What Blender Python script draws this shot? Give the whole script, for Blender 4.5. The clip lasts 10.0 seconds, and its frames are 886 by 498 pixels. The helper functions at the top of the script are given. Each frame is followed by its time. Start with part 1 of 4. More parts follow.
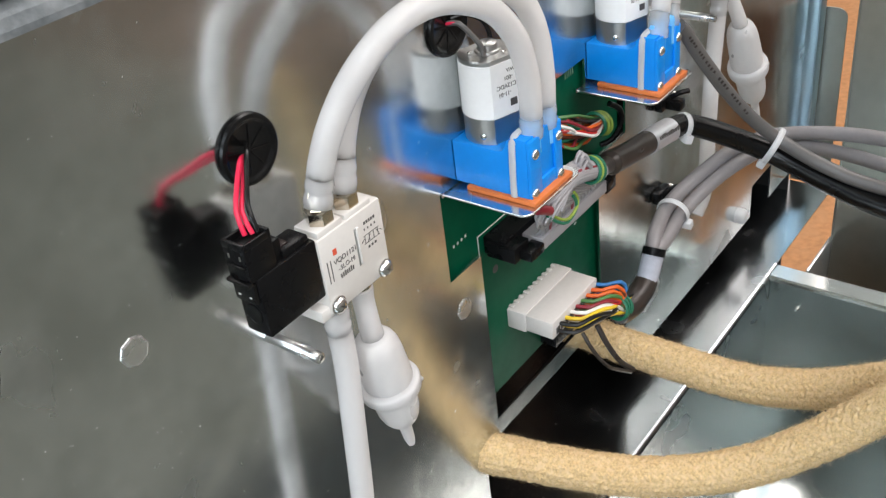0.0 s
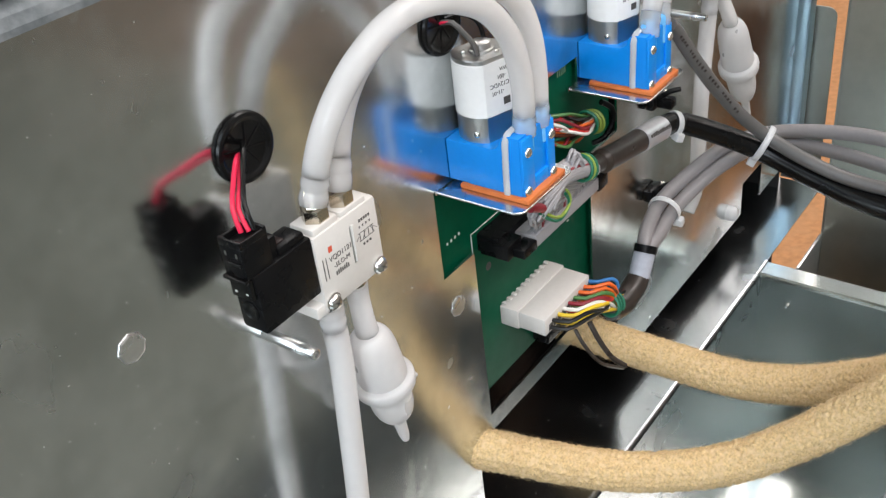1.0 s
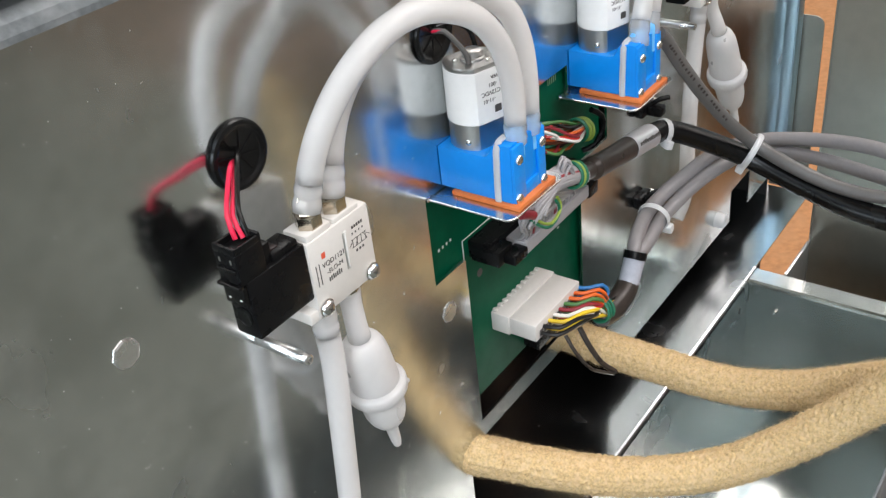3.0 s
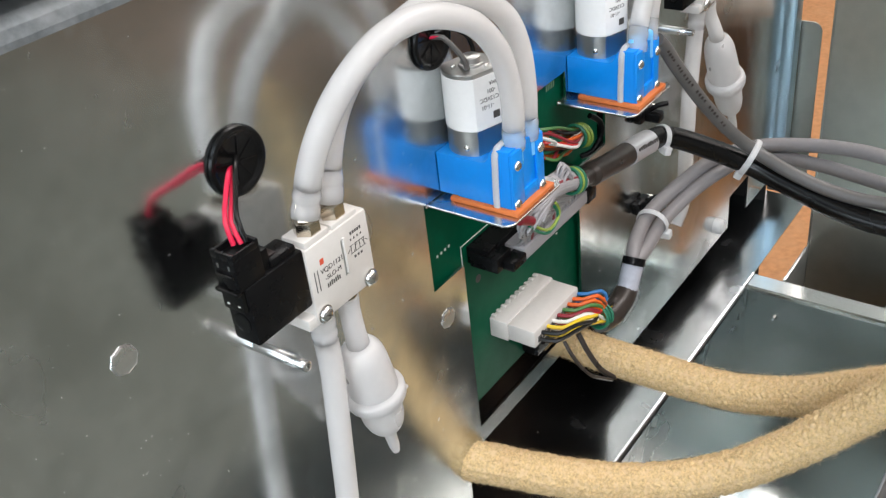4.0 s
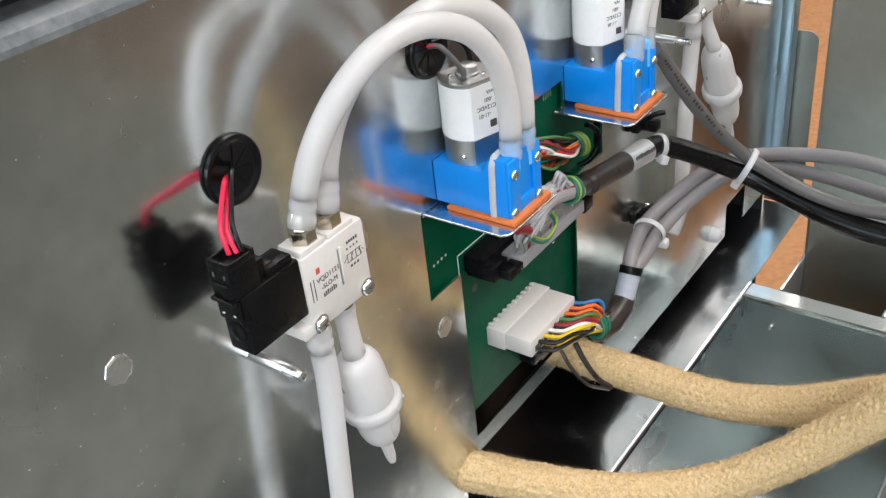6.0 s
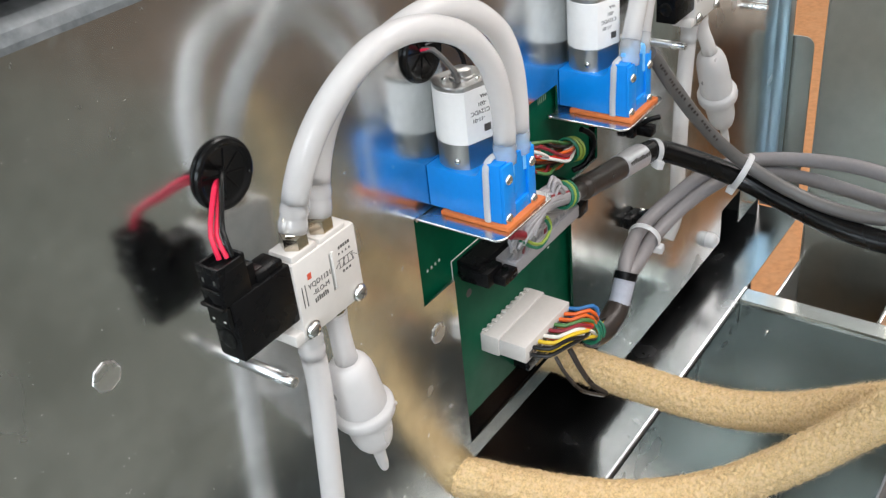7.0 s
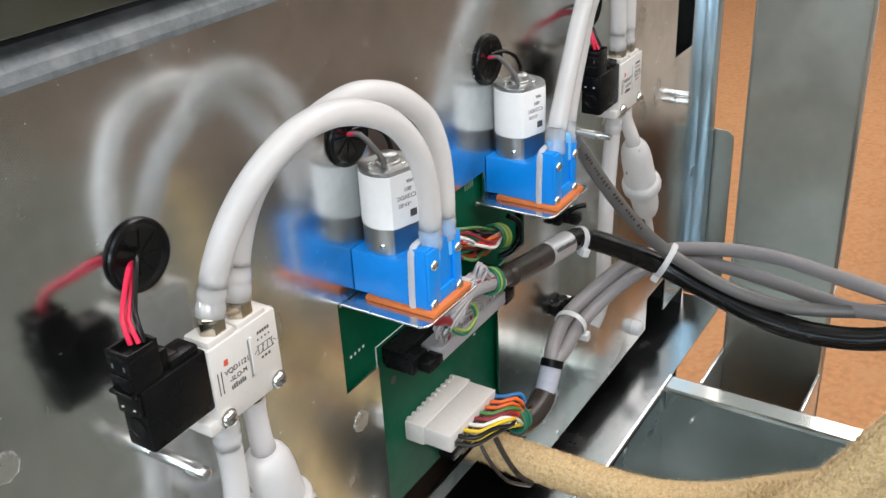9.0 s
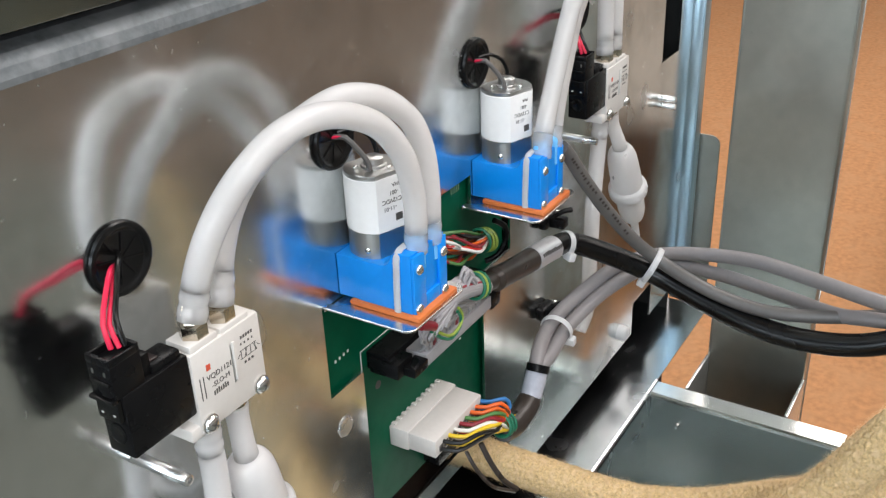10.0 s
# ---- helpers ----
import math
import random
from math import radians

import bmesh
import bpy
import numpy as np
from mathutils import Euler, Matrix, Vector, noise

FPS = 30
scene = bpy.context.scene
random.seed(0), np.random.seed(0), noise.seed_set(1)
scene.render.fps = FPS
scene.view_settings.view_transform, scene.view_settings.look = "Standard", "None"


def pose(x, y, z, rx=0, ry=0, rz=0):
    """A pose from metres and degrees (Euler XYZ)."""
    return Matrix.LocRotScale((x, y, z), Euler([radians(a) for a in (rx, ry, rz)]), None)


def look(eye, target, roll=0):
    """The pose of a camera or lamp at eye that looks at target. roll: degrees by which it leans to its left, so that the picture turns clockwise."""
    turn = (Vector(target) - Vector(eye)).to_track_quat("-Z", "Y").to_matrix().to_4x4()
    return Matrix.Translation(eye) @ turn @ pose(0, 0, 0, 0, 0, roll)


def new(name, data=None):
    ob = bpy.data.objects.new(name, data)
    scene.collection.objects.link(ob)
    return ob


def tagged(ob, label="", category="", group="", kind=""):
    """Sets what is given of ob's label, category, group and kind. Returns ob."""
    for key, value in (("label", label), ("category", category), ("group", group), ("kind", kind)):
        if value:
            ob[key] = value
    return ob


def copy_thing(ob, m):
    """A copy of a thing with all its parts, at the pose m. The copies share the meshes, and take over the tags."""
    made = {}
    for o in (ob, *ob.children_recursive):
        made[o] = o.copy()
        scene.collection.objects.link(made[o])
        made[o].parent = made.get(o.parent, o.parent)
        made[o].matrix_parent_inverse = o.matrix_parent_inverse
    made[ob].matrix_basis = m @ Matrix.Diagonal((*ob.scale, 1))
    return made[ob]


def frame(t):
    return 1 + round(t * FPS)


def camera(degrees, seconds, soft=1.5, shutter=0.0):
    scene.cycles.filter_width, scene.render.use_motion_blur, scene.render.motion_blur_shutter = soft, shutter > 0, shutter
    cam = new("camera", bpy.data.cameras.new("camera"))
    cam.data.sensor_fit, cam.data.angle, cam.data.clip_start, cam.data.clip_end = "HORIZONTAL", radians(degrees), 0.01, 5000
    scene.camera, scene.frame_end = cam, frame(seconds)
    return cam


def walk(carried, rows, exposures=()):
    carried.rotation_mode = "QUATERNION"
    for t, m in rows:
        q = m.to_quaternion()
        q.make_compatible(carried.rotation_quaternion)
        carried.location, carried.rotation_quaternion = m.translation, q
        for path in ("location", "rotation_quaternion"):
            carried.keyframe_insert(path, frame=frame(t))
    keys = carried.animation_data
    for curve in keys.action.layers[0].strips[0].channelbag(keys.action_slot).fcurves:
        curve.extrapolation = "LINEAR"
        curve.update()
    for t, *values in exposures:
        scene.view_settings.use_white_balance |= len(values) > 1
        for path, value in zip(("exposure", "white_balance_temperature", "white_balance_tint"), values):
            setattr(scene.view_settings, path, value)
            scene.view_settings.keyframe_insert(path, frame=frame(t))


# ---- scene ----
# One drawing unit is 11 mm. The back panel is the plane y = 0, seen from y < 0.
U = 0.011
cam = camera(48.18, 10.0, soft=1.3, shutter=0.6)
PATH = [
    (0, (1.949, -20.832, 21.937), (21.081, -4.490, 5.599), -7.50),
    (0.5, (1.834, -20.879, 21.995), (21.028, -4.641, 5.625), -7.45),
    (1, (1.693, -20.950, 22.092), (20.941, -4.821, 5.680), -7.28),
    (1.5, (1.599, -20.943, 22.140), (20.926, -4.925, 5.711), -7.12),
    (2, (1.559, -21.015, 22.206), (20.930, -5.032, 5.794), -7.06),
    (2.5, (1.460, -21.049, 22.254), (20.910, -5.104, 5.899), -6.94),
    (4, (1.481, -21.032, 22.242), (21.121, -5.097, 6.108), -6.79),
    (4.5, (1.527, -21.003, 22.234), (21.216, -5.072, 6.154), -6.79),
    (5, (1.497, -21.065, 22.276), (21.218, -5.119, 6.250), -6.69),
    (5.5, (1.509, -21.027, 22.265), (21.282, -5.105, 6.280), -6.60),
    (7, (1.832, -20.859, 22.063), (21.792, -5.020, 6.229), -6.29),
    (7.5, (1.940, -20.837, 21.983), (22.131, -5.219, 6.222), -5.82),
    (8, (2.057, -20.774, 21.906), (22.825, -5.460, 6.603), -5.06),
    (8.5, (2.340, -20.757, 21.830), (23.900, -5.701, 7.392), -4.10),
    (9, (2.302, -20.757, 21.854), (24.561, -6.104, 8.077), -3.09),
    (9.5, (2.434, -20.721, 21.831), (24.893, -6.327, 8.104), -2.63),
    (10, (2.500, -20.666, 21.787), (25.014, -6.342, 8.077), -2.41),
]
walk(cam, [(t, look(Vector(e) * U, Vector(g) * U, r)) for t, e, g, r in PATH])

# ---- light: a white room with ceiling panels, an added side fill and the lamp of the hand-held camera ----
world = bpy.data.worlds.new("room_air")
scene.world = world
world.use_nodes = True
world.node_tree.nodes["Background"].inputs[0].default_value = (0.9, 0.95, 1.0, 1)
world.node_tree.nodes["Background"].inputs[1].default_value = 0.03
scene.view_settings.exposure = 0.0


def area_lamp(name, eye, target, sx, sy, watts, colour):
    data = bpy.data.lights.new(name, "AREA")
    data.shape, data.size, data.size_y, data.energy, data.color = "RECTANGLE", sx, sy, watts, colour
    ob = new(name, data)
    ob.matrix_world = look(eye, target)
    return tagged(ob, "bright rectangular lamp of the workshop ceiling", "lamp", kind="structure")


area_lamp("ceiling_lamp", (0.3, -1.3, 1.75), (0.35, -0.6, -0.6), 2.2, 1.2, 36, (1.0, 0.935, 0.91))
area_lamp("ceiling_lamp", (-1.3, -0.9, 1.75), (-1.2, -0.8, -0.6), 2.2, 1.2, 31, (0.74, 0.87, 1.0))
area_lamp("ceiling_lamp", (1.95, -0.45, 1.75), (1.85, -0.35, -0.6), 2.2, 1.1, 56, (1.0, 0.935, 0.91))
area_lamp("ceiling_lamp", (3.3, 0.5, 1.75), (3.3, 0.49, -0.6), 1.7, 1.5, 18, (1.0, 0.94, 0.92))
# Unseen lamp, added to brighten the rim that the low panel mirrors.
area_lamp("ceiling_lamp", (3.3, -1.25, 1.75), (3.3, -1.24, -0.6), 1.5, 1.1, 13, (1.0, 0.94, 0.92))
# Cool fill added from the west to brighten left sides; no window there.
window_light = area_lamp("window_light", (-2.8, -0.7, 0.55), (0.3, -0.1, 0.1), 1.8, 1.2, 62, (0.80, 0.90, 1.0))
tagged(window_light, "cool fill light added at the west wall")
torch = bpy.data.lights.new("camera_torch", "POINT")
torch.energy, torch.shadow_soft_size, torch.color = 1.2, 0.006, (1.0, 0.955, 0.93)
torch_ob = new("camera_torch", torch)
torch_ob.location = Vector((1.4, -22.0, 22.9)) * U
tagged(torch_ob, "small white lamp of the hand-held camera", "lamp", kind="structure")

# ---- helpers ----
BASE = {}


def thing(name, base, label, category, group="", kind=""):
    ob = new(name)
    ob.empty_display_size = 0.01
    ob.location = Vector(base) * U
    BASE[ob] = Vector(base)
    return tagged(ob, label, category, group, kind)


def part(name, bm, mat, parent, label="", flat=False, angle=40):
    """Links a bmesh, drawn in units of the plan, as one mesh under a thing or a part."""
    base = BASE[parent]
    me = bpy.data.meshes.new(name)
    bmesh.ops.recalc_face_normals(bm, faces=bm.faces)
    for v in bm.verts:
        v.co = (v.co - base) * U
    for f in bm.faces:
        f.smooth = not flat
    bm.to_mesh(me)
    bm.free()
    if not flat:
        me.set_sharp_from_angle(angle=radians(angle))
    me.materials.append(mat)
    ob = new(name, me)
    ob.parent = parent
    BASE[ob] = base
    return tagged(ob, label)


def box(x0, x1, y0, y1, z0, z1, bevel=0.0, bm=None, seg=2):
    own = bmesh.new()
    bmesh.ops.create_cube(own, size=1)
    for v in own.verts:
        v.co = Vector((x0 + (v.co.x + 0.5) * (x1 - x0), y0 + (v.co.y + 0.5) * (y1 - y0), z0 + (v.co.z + 0.5) * (z1 - z0)))
    if bevel:
        bmesh.ops.bevel(own, geom=own.edges[:], offset=bevel, segments=seg, affect="EDGES", profile=0.5)
    return add(bm, own)


def add(bm, own):
    if bm is None:
        return own
    me = bpy.data.meshes.new("tmp")
    own.to_mesh(me)
    own.free()
    bm.from_mesh(me)
    bpy.data.meshes.remove(me)
    return bm


def lathe(p0, p1, profile, seg=24, bm=None, squash=1.0):
    """Turns (distance along, radius) pairs round the line from p0 towards p1."""
    own = bmesh.new()
    p0, p1 = Vector(p0), Vector(p1)
    q = (p1 - p0).to_track_quat("Z", "Y").to_matrix()
    rings = []
    for d, r in profile:
        rings.append([own.verts.new(p0 + q @ Vector((r * math.cos(a) * squash, r * math.sin(a), d)))
                      for a in (2 * math.pi * k / seg for k in range(seg))])
    for a, b in zip(rings, rings[1:]):
        for k in range(seg):
            own.faces.new((a[k], a[(k + 1) % seg], b[(k + 1) % seg], b[k]))
    own.faces.new(rings[0][::-1])
    own.faces.new(rings[-1])
    return add(bm, own)


def rod(p0, p1, r, seg=16, bm=None, bevel=0.0):
    d = (Vector(p1) - Vector(p0)).length
    b = bevel
    return lathe(p0, p1, [(0, r - b), (b, r), (d - b, r), (d, r - b)] if b else [(0, r), (d, r)], seg, bm)


def spline(points, step):
    """A smooth line through the points, sampled about every step units."""
    pts = [Vector(p) for p in points]
    pts = [2 * pts[0] - pts[1], *pts, 2 * pts[-1] - pts[-2]]
    out = []
    for a, b, c, d in zip(pts, pts[1:], pts[2:], pts[3:]):
        n = max(2, int((c - b).length / step))
        for k in range(n):
            t = k / n
            out.append(0.5 * (2 * b + (c - a) * t + (2 * a - 5 * b + 4 * c - d) * t * t + (3 * b - a - 3 * c + d) * t ** 3))
    return [*out, pts[-2]]


def sweep(points, radius, seg=12, step=0.35, bm=None, relief=None):
    """A round tube along a smooth line; radius: a number or a function of 0..1; relief: of (distance, angle)."""
    own = bmesh.new()
    line = spline(points, step)
    up, rings, far = Vector((0.13, 0.2, 0.97)), [], 0.0
    for k, p in enumerate(line):
        ahead = (line[min(k + 1, len(line) - 1)] - line[max(k - 1, 0)]).normalized()
        side = ahead.cross(up).normalized()
        up = side.cross(ahead).normalized()
        far += (p - line[k - 1]).length if k else 0
        r = radius(k / (len(line) - 1)) if callable(radius) else radius
        ring = []
        for s in range(seg):
            a = 2 * math.pi * s / seg
            rr = r + (relief(far, a) if relief else 0)
            ring.append(own.verts.new(p + rr * (math.cos(a) * side + math.sin(a) * up)))
        rings.append(ring)
    for a, b in zip(rings, rings[1:]):
        for s in range(seg):
            own.faces.new((a[s], a[(s + 1) % seg], b[(s + 1) % seg], b[s]))
    own.faces.new(rings[0][::-1])
    own.faces.new(rings[-1])
    return add(bm, own)


def sheet_cells(xs, zs, solid, y0, y1):
    """A sheet in the plane of the panel, made of the cells for which solid(x, z) holds, from y0 to y1."""
    own = bmesh.new()
    verts = {}

    def vert(x, z):
        if (x, z) not in verts:
            verts[(x, z)] = own.verts.new((x, y0, z))
        return verts[(x, z)]

    for xa, xb in zip(xs, xs[1:]):
        for za, zb in zip(zs, zs[1:]):
            if solid((xa + xb) / 2, (za + zb) / 2):
                own.faces.new((vert(xa, za), vert(xb, za), vert(xb, zb), vert(xa, zb)))
    grown = bmesh.ops.extrude_face_region(own, geom=own.faces[:])
    for v in grown["geom"]:
        if isinstance(v, bmesh.types.BMVert):
            v.co.y = y1
    return own


def bent_strip(line, x0, x1, thick, axis="x"):
    """A sheet strip: the profile line of (y, z) pairs, run along x, with a thickness."""
    own = bmesh.new()
    n = len(line)
    normals = []
    for k in range(n):
        a, b = Vector(line[max(k - 1, 0)]), Vector(line[min(k + 1, n - 1)])
        d = (b - a).normalized()
        normals.append(Vector((-d.y, d.x)))
    loop = [Vector(p) for p in line] + [Vector(line[k]) + normals[k] * thick for k in reversed(range(n))]
    place = (lambda s, p: (s, p.x, p.y)) if axis == "x" else (lambda s, p: (p.x, s, p.y))
    a = [own.verts.new(place(x0, p)) for p in loop]
    b = [own.verts.new(place(x1, p)) for p in loop]
    m = len(loop)
    for k in range(m):
        own.faces.new((a[k], a[(k + 1) % m], b[(k + 1) % m], b[k]))
    for k in range(n - 1):
        own.faces.new((a[k], a[m - 1 - k], a[m - 2 - k], a[k + 1]))
        own.faces.new((b[k + 1], b[m - 2 - k], b[m - 1 - k], b[k]))
    return own


def words(text, size, m, depth=0.006):
    """Letters of the built-in font as a thin mesh, in plan units, laid at the matrix m."""
    cu = bpy.data.curves.new("letters", "FONT")
    cu.body, cu.size, cu.extrude, cu.align_x, cu.align_y = text, size, depth, "CENTER", "CENTER"
    ob = bpy.data.objects.new("letters", cu)
    scene.collection.objects.link(ob)
    me = bpy.data.meshes.new_from_object(ob.evaluated_get(bpy.context.evaluated_depsgraph_get()))
    bm = bmesh.new()
    bm.from_mesh(me)
    bpy.data.objects.remove(ob)
    bpy.data.curves.remove(cu)
    bpy.data.meshes.remove(me)
    bmesh.ops.transform(bm, matrix=m, verts=bm.verts)
    return bm


# ---- materials ----
def material(name, colour, rough=0.5, metal=0.0, grain=6.0, vary=0.12, bump=0.0, bump_scale=30.0, stretch=(1, 1, 1), rough_vary=0.1,
             transmission=0.0, subsurface=0.0, coat=0.0, ior=1.45, second=None, second_scale=0.6, second_amount=0.3, per_object=0.0, specular=0.5, radius=0.010):
    m = bpy.data.materials.new(name)
    m.use_nodes = True
    nt = m.node_tree
    nodes, links = nt.nodes, nt.links
    p = nodes["Principled BSDF"]
    co = nodes.new("ShaderNodeTexCoord")
    mp = nodes.new("ShaderNodeMapping")
    mp.inputs["Scale"].default_value = [s / U for s in stretch]
    links.new(co.outputs["Object"], mp.inputs["Vector"])

    def cloud(scale, detail=4.0):
        n = nodes.new("ShaderNodeTexNoise")
        n.inputs["Scale"].default_value, n.inputs["Detail"].default_value = scale, detail
        links.new(mp.outputs["Vector"], n.inputs["Vector"])
        return n

    def mix(a, b, fac):
        n = nodes.new("ShaderNodeMix")
        n.data_type = "RGBA"
        for sock, v in ((n.inputs[6], a), (n.inputs[7], b)):
            if isinstance(v, tuple):
                sock.default_value = (*v, 1)
            else:
                links.new(v, sock)
        links.new(fac, n.inputs[0])
        return n.outputs[2]

    fine = cloud(grain)
    dark = tuple(c * (1 - vary) for c in colour)
    light = tuple(min(1, c * (1 + vary)) for c in colour)
    tint = mix(dark, light, fine.outputs["Fac"])
    wide = cloud(second_scale, 3.0)
    ramp = nodes.new("ShaderNodeMapRange")
    ramp.interpolation_type = "SMOOTHERSTEP"
    ramp.inputs[1].default_value, ramp.inputs[2].default_value = 0.4, 0.72
    ramp.inputs[3].default_value, ramp.inputs[4].default_value = 0.0, second_amount
    links.new(wide.outputs["Fac"], ramp.inputs[0])
    tint = mix(tint, second or tuple(c * (1 - 0.5 * vary) for c in colour), ramp.outputs[0])
    if per_object:
        info = nodes.new("ShaderNodeObjectInfo")
        hsv = nodes.new("ShaderNodeHueSaturation")
        mr = nodes.new("ShaderNodeMapRange")
        mr.inputs[3].default_value, mr.inputs[4].default_value = 1 - per_object, 1 + per_object
        links.new(info.outputs["Random"], mr.inputs[0])
        links.new(mr.outputs[0], hsv.inputs["Value"])
        links.new(tint, hsv.inputs["Color"])
        tint = hsv.outputs[0]
    links.new(tint, p.inputs["Base Color"])
    rr = nodes.new("ShaderNodeMapRange")
    rr.inputs[3].default_value, rr.inputs[4].default_value = max(0.02, rough - rough_vary), min(1, rough + rough_vary)
    links.new(wide.outputs["Fac"], rr.inputs[0])
    links.new(rr.outputs[0], p.inputs["Roughness"])
    p.inputs["Metallic"].default_value = metal
    p.inputs["Specular IOR Level"].default_value = specular
    p.inputs["IOR"].default_value = ior
    p.inputs["Transmission Weight"].default_value = transmission
    p.inputs["Coat Weight"].default_value = coat
    p.inputs["Coat Roughness"].default_value = 0.1
    if subsurface:
        p.inputs["Subsurface Weight"].default_value = subsurface
        p.inputs["Subsurface Radius"].default_value = (radius, radius, radius)
        p.inputs["Subsurface Scale"].default_value = 1.0
    if bump:
        b = nodes.new("ShaderNodeBump")
        b.inputs["Strength"].default_value = bump
        b.inputs["Distance"].default_value = 0.0004
        links.new(cloud(bump_scale).outputs["Fac"], b.inputs["Height"])
        links.new(b.outputs[0], p.inputs["Normal"])
    return m


GALV = material("galvanised_sheet", (0.715, 0.738, 0.738), 0.18, 1.0, 1.7, 0.16, 0.03, 2.0, second=(0.53, 0.555, 0.545), second_scale=0.35, rough_vary=0.09, second_amount=0.8)
GALV_SHINY = material("bright_zinc_sheet", (0.68, 0.69, 0.69), 0.26, 1.0, 2.0, 0.08, 0.02, 8.0, second_scale=0.4, rough_vary=0.08)


def smudges(m, scale, amount):
    """Wiped patches and specks that spread the gloss of a sheet."""
    nodes, links = m.node_tree.nodes, m.node_tree.links
    p = nodes["Principled BSDF"]
    old = p.inputs["Roughness"].links[0].from_socket
    co = nodes.new("ShaderNodeTexCoord")
    total = old
    for s, lo, hi, a in ((scale, 0.55, 0.75, amount), (scale * 6, 0.67, 0.75, amount * 0.45), (scale * 22, 0.7, 0.76, amount * 1.2)):
        n = nodes.new("ShaderNodeTexNoise")
        n.inputs["Scale"].default_value = s / U
        n.inputs["Detail"].default_value = 4
        n.inputs["Distortion"].default_value = 0.6
        links.new(co.outputs["Object"], n.inputs["Vector"])
        r = nodes.new("ShaderNodeMapRange")
        r.inputs[1].default_value, r.inputs[2].default_value, r.inputs[4].default_value = lo, hi, a
        links.new(n.outputs["Fac"], r.inputs[0])
        add = nodes.new("ShaderNodeMath")
        links.new(total, add.inputs[0])
        links.new(r.outputs[0], add.inputs[1])
        total = add.outputs[0]
    links.new(total, p.inputs["Roughness"])


smudges(GALV, 0.22, 0.16)
SHELF = material("bright_zinc_shelf", (0.43, 0.45, 0.46), 0.21, 1.0, 2.0, 0.1, 0.02, 3.0, second=(0.38, 0.40, 0.41), second_scale=0.3, rough_vary=0.05)
smudges(SHELF, 0.3, 0.1)
POST = material("dull_zinc_post", (0.43, 0.435, 0.385), 0.34, 0.95, 1.2, 0.1, 0.0, 6.0, second=(0.345, 0.35, 0.31), second_scale=0.2, rough_vary=0.06, second_amount=0.6)
smudges(POST, 0.12, 0.18)
# Lighter zinc for edges that catch light; the highlight is in the colour.
LIT_ZINC = material("lit_edge_zinc", (0.84, 0.85, 0.83), 0.2, 0.85, 2.0, 0.08, 0.0, 6.0, second=(0.68, 0.69, 0.66), second_scale=0.4)
GALV_DARK = material("dull_sheet", (0.42, 0.45, 0.42), 0.33, 1.0, 1.5, 0.12, 0.03, 8.0, second_scale=0.3)
STEEL = material("plated_steel", (0.78, 0.77, 0.74), 0.16, 1.0, 8, 0.1)
NICKEL = material("nickel_brass", (0.52, 0.46, 0.37), 0.22, 1.0, 8, 0.15)
CAN = material("motor_can", (0.52, 0.52, 0.51), 0.34, 1.0, 5, 0.1, 0.02, 40, stretch=(1, 1, 0.1))
BLUE = material("blue_plastic", (0.002, 0.25, 0.78), 0.36, 0, 5, 0.06, 0.02, 60)
BLUE_CLEAR = material("blue_nozzle", (0.16, 0.48, 0.86), 0.3, 0, 5, 0.06)
ORANGE = material("orange_silicone", (0.62, 0.17, 0.04), 0.55, 0, 4, 0.15, 0.04, 30, second=(0.45, 0.10, 0.03), second_scale=1.5)
WHITE_PLASTIC = material("white_plastic", (0.64, 0.615, 0.58), 0.42, 0, 5, 0.05, 0.02, 40, second=(0.72, 0.69, 0.64))
NYLON = material("natural_nylon", (0.60, 0.565, 0.53), 0.4, 0, 5, 0.06, 0.02, 40, subsurface=0.2)
TIE = material("cable_tie_nylon", (0.84, 0.85, 0.85), 0.33, 0, 5, 0.05, transmission=0.35, subsurface=0.3)
PAPER = material("white_label", (0.9, 0.895, 0.88), 0.5, 0, 5, 0.04)
TUBE = material("milky_silicone_tube", (0.585, 0.57, 0.555), 0.42, 0, 3, 0.02, 0.0, 20, transmission=0.08, subsurface=1.0, radius=0.03, rough_vary=0.05, ior=1.3, specular=0.15, coat=0.45)
TUBE_END = material("clear_tube_end", (0.80, 0.79, 0.78), 0.14, 0, 3, 0.01, transmission=0.36, subsurface=1.0, radius=0.02, ior=1.22, coat=0.8, specular=0.9)
TUBE_THIN = material("stretched_tube_end", (0.90, 0.92, 0.94), 0.24, 0, 3, 0.03, transmission=0.72, subsurface=0.4, ior=1.15, coat=0.4)
FILTER = material("milky_filter_plastic", (0.83, 0.815, 0.80), 0.3, 0, 3, 0.04, 0.01, 30, transmission=0.38, subsurface=0.6, ior=1.3, specular=0.6)
BLACK = material("black_plastic", (0.005, 0.005, 0.0055), 0.28, 0, 6, 0.25, 0.03, 60, second=(0.008, 0.008, 0.008), second_scale=1.0, specular=0.17)
BLACK_GLOSS = material("black_cable_jacket", (0.004, 0.004, 0.004), 0.25, 0, 6, 0.25, 0.02, 12, specular=0.32)
SLEEVE = material("brown_shrink_sleeve", (0.034, 0.027, 0.023), 0.3, 0, 5, 0.2, 0.10, 6, specular=0.45)
GREY = material("grey_cable_jacket", (0.225, 0.21, 0.21), 0.36, 0, 5, 0.08, 0.03, 14, second=(0.21, 0.2, 0.205))
GREY_DARK = material("dark_grey_cable_jacket", (0.105, 0.10, 0.096), 0.38, 0, 5, 0.1, 0.03, 14)
RIBBON = material("grey_wire", (0.36, 0.35, 0.36), 0.42, 0, 5, 0.08, per_object=0.12)
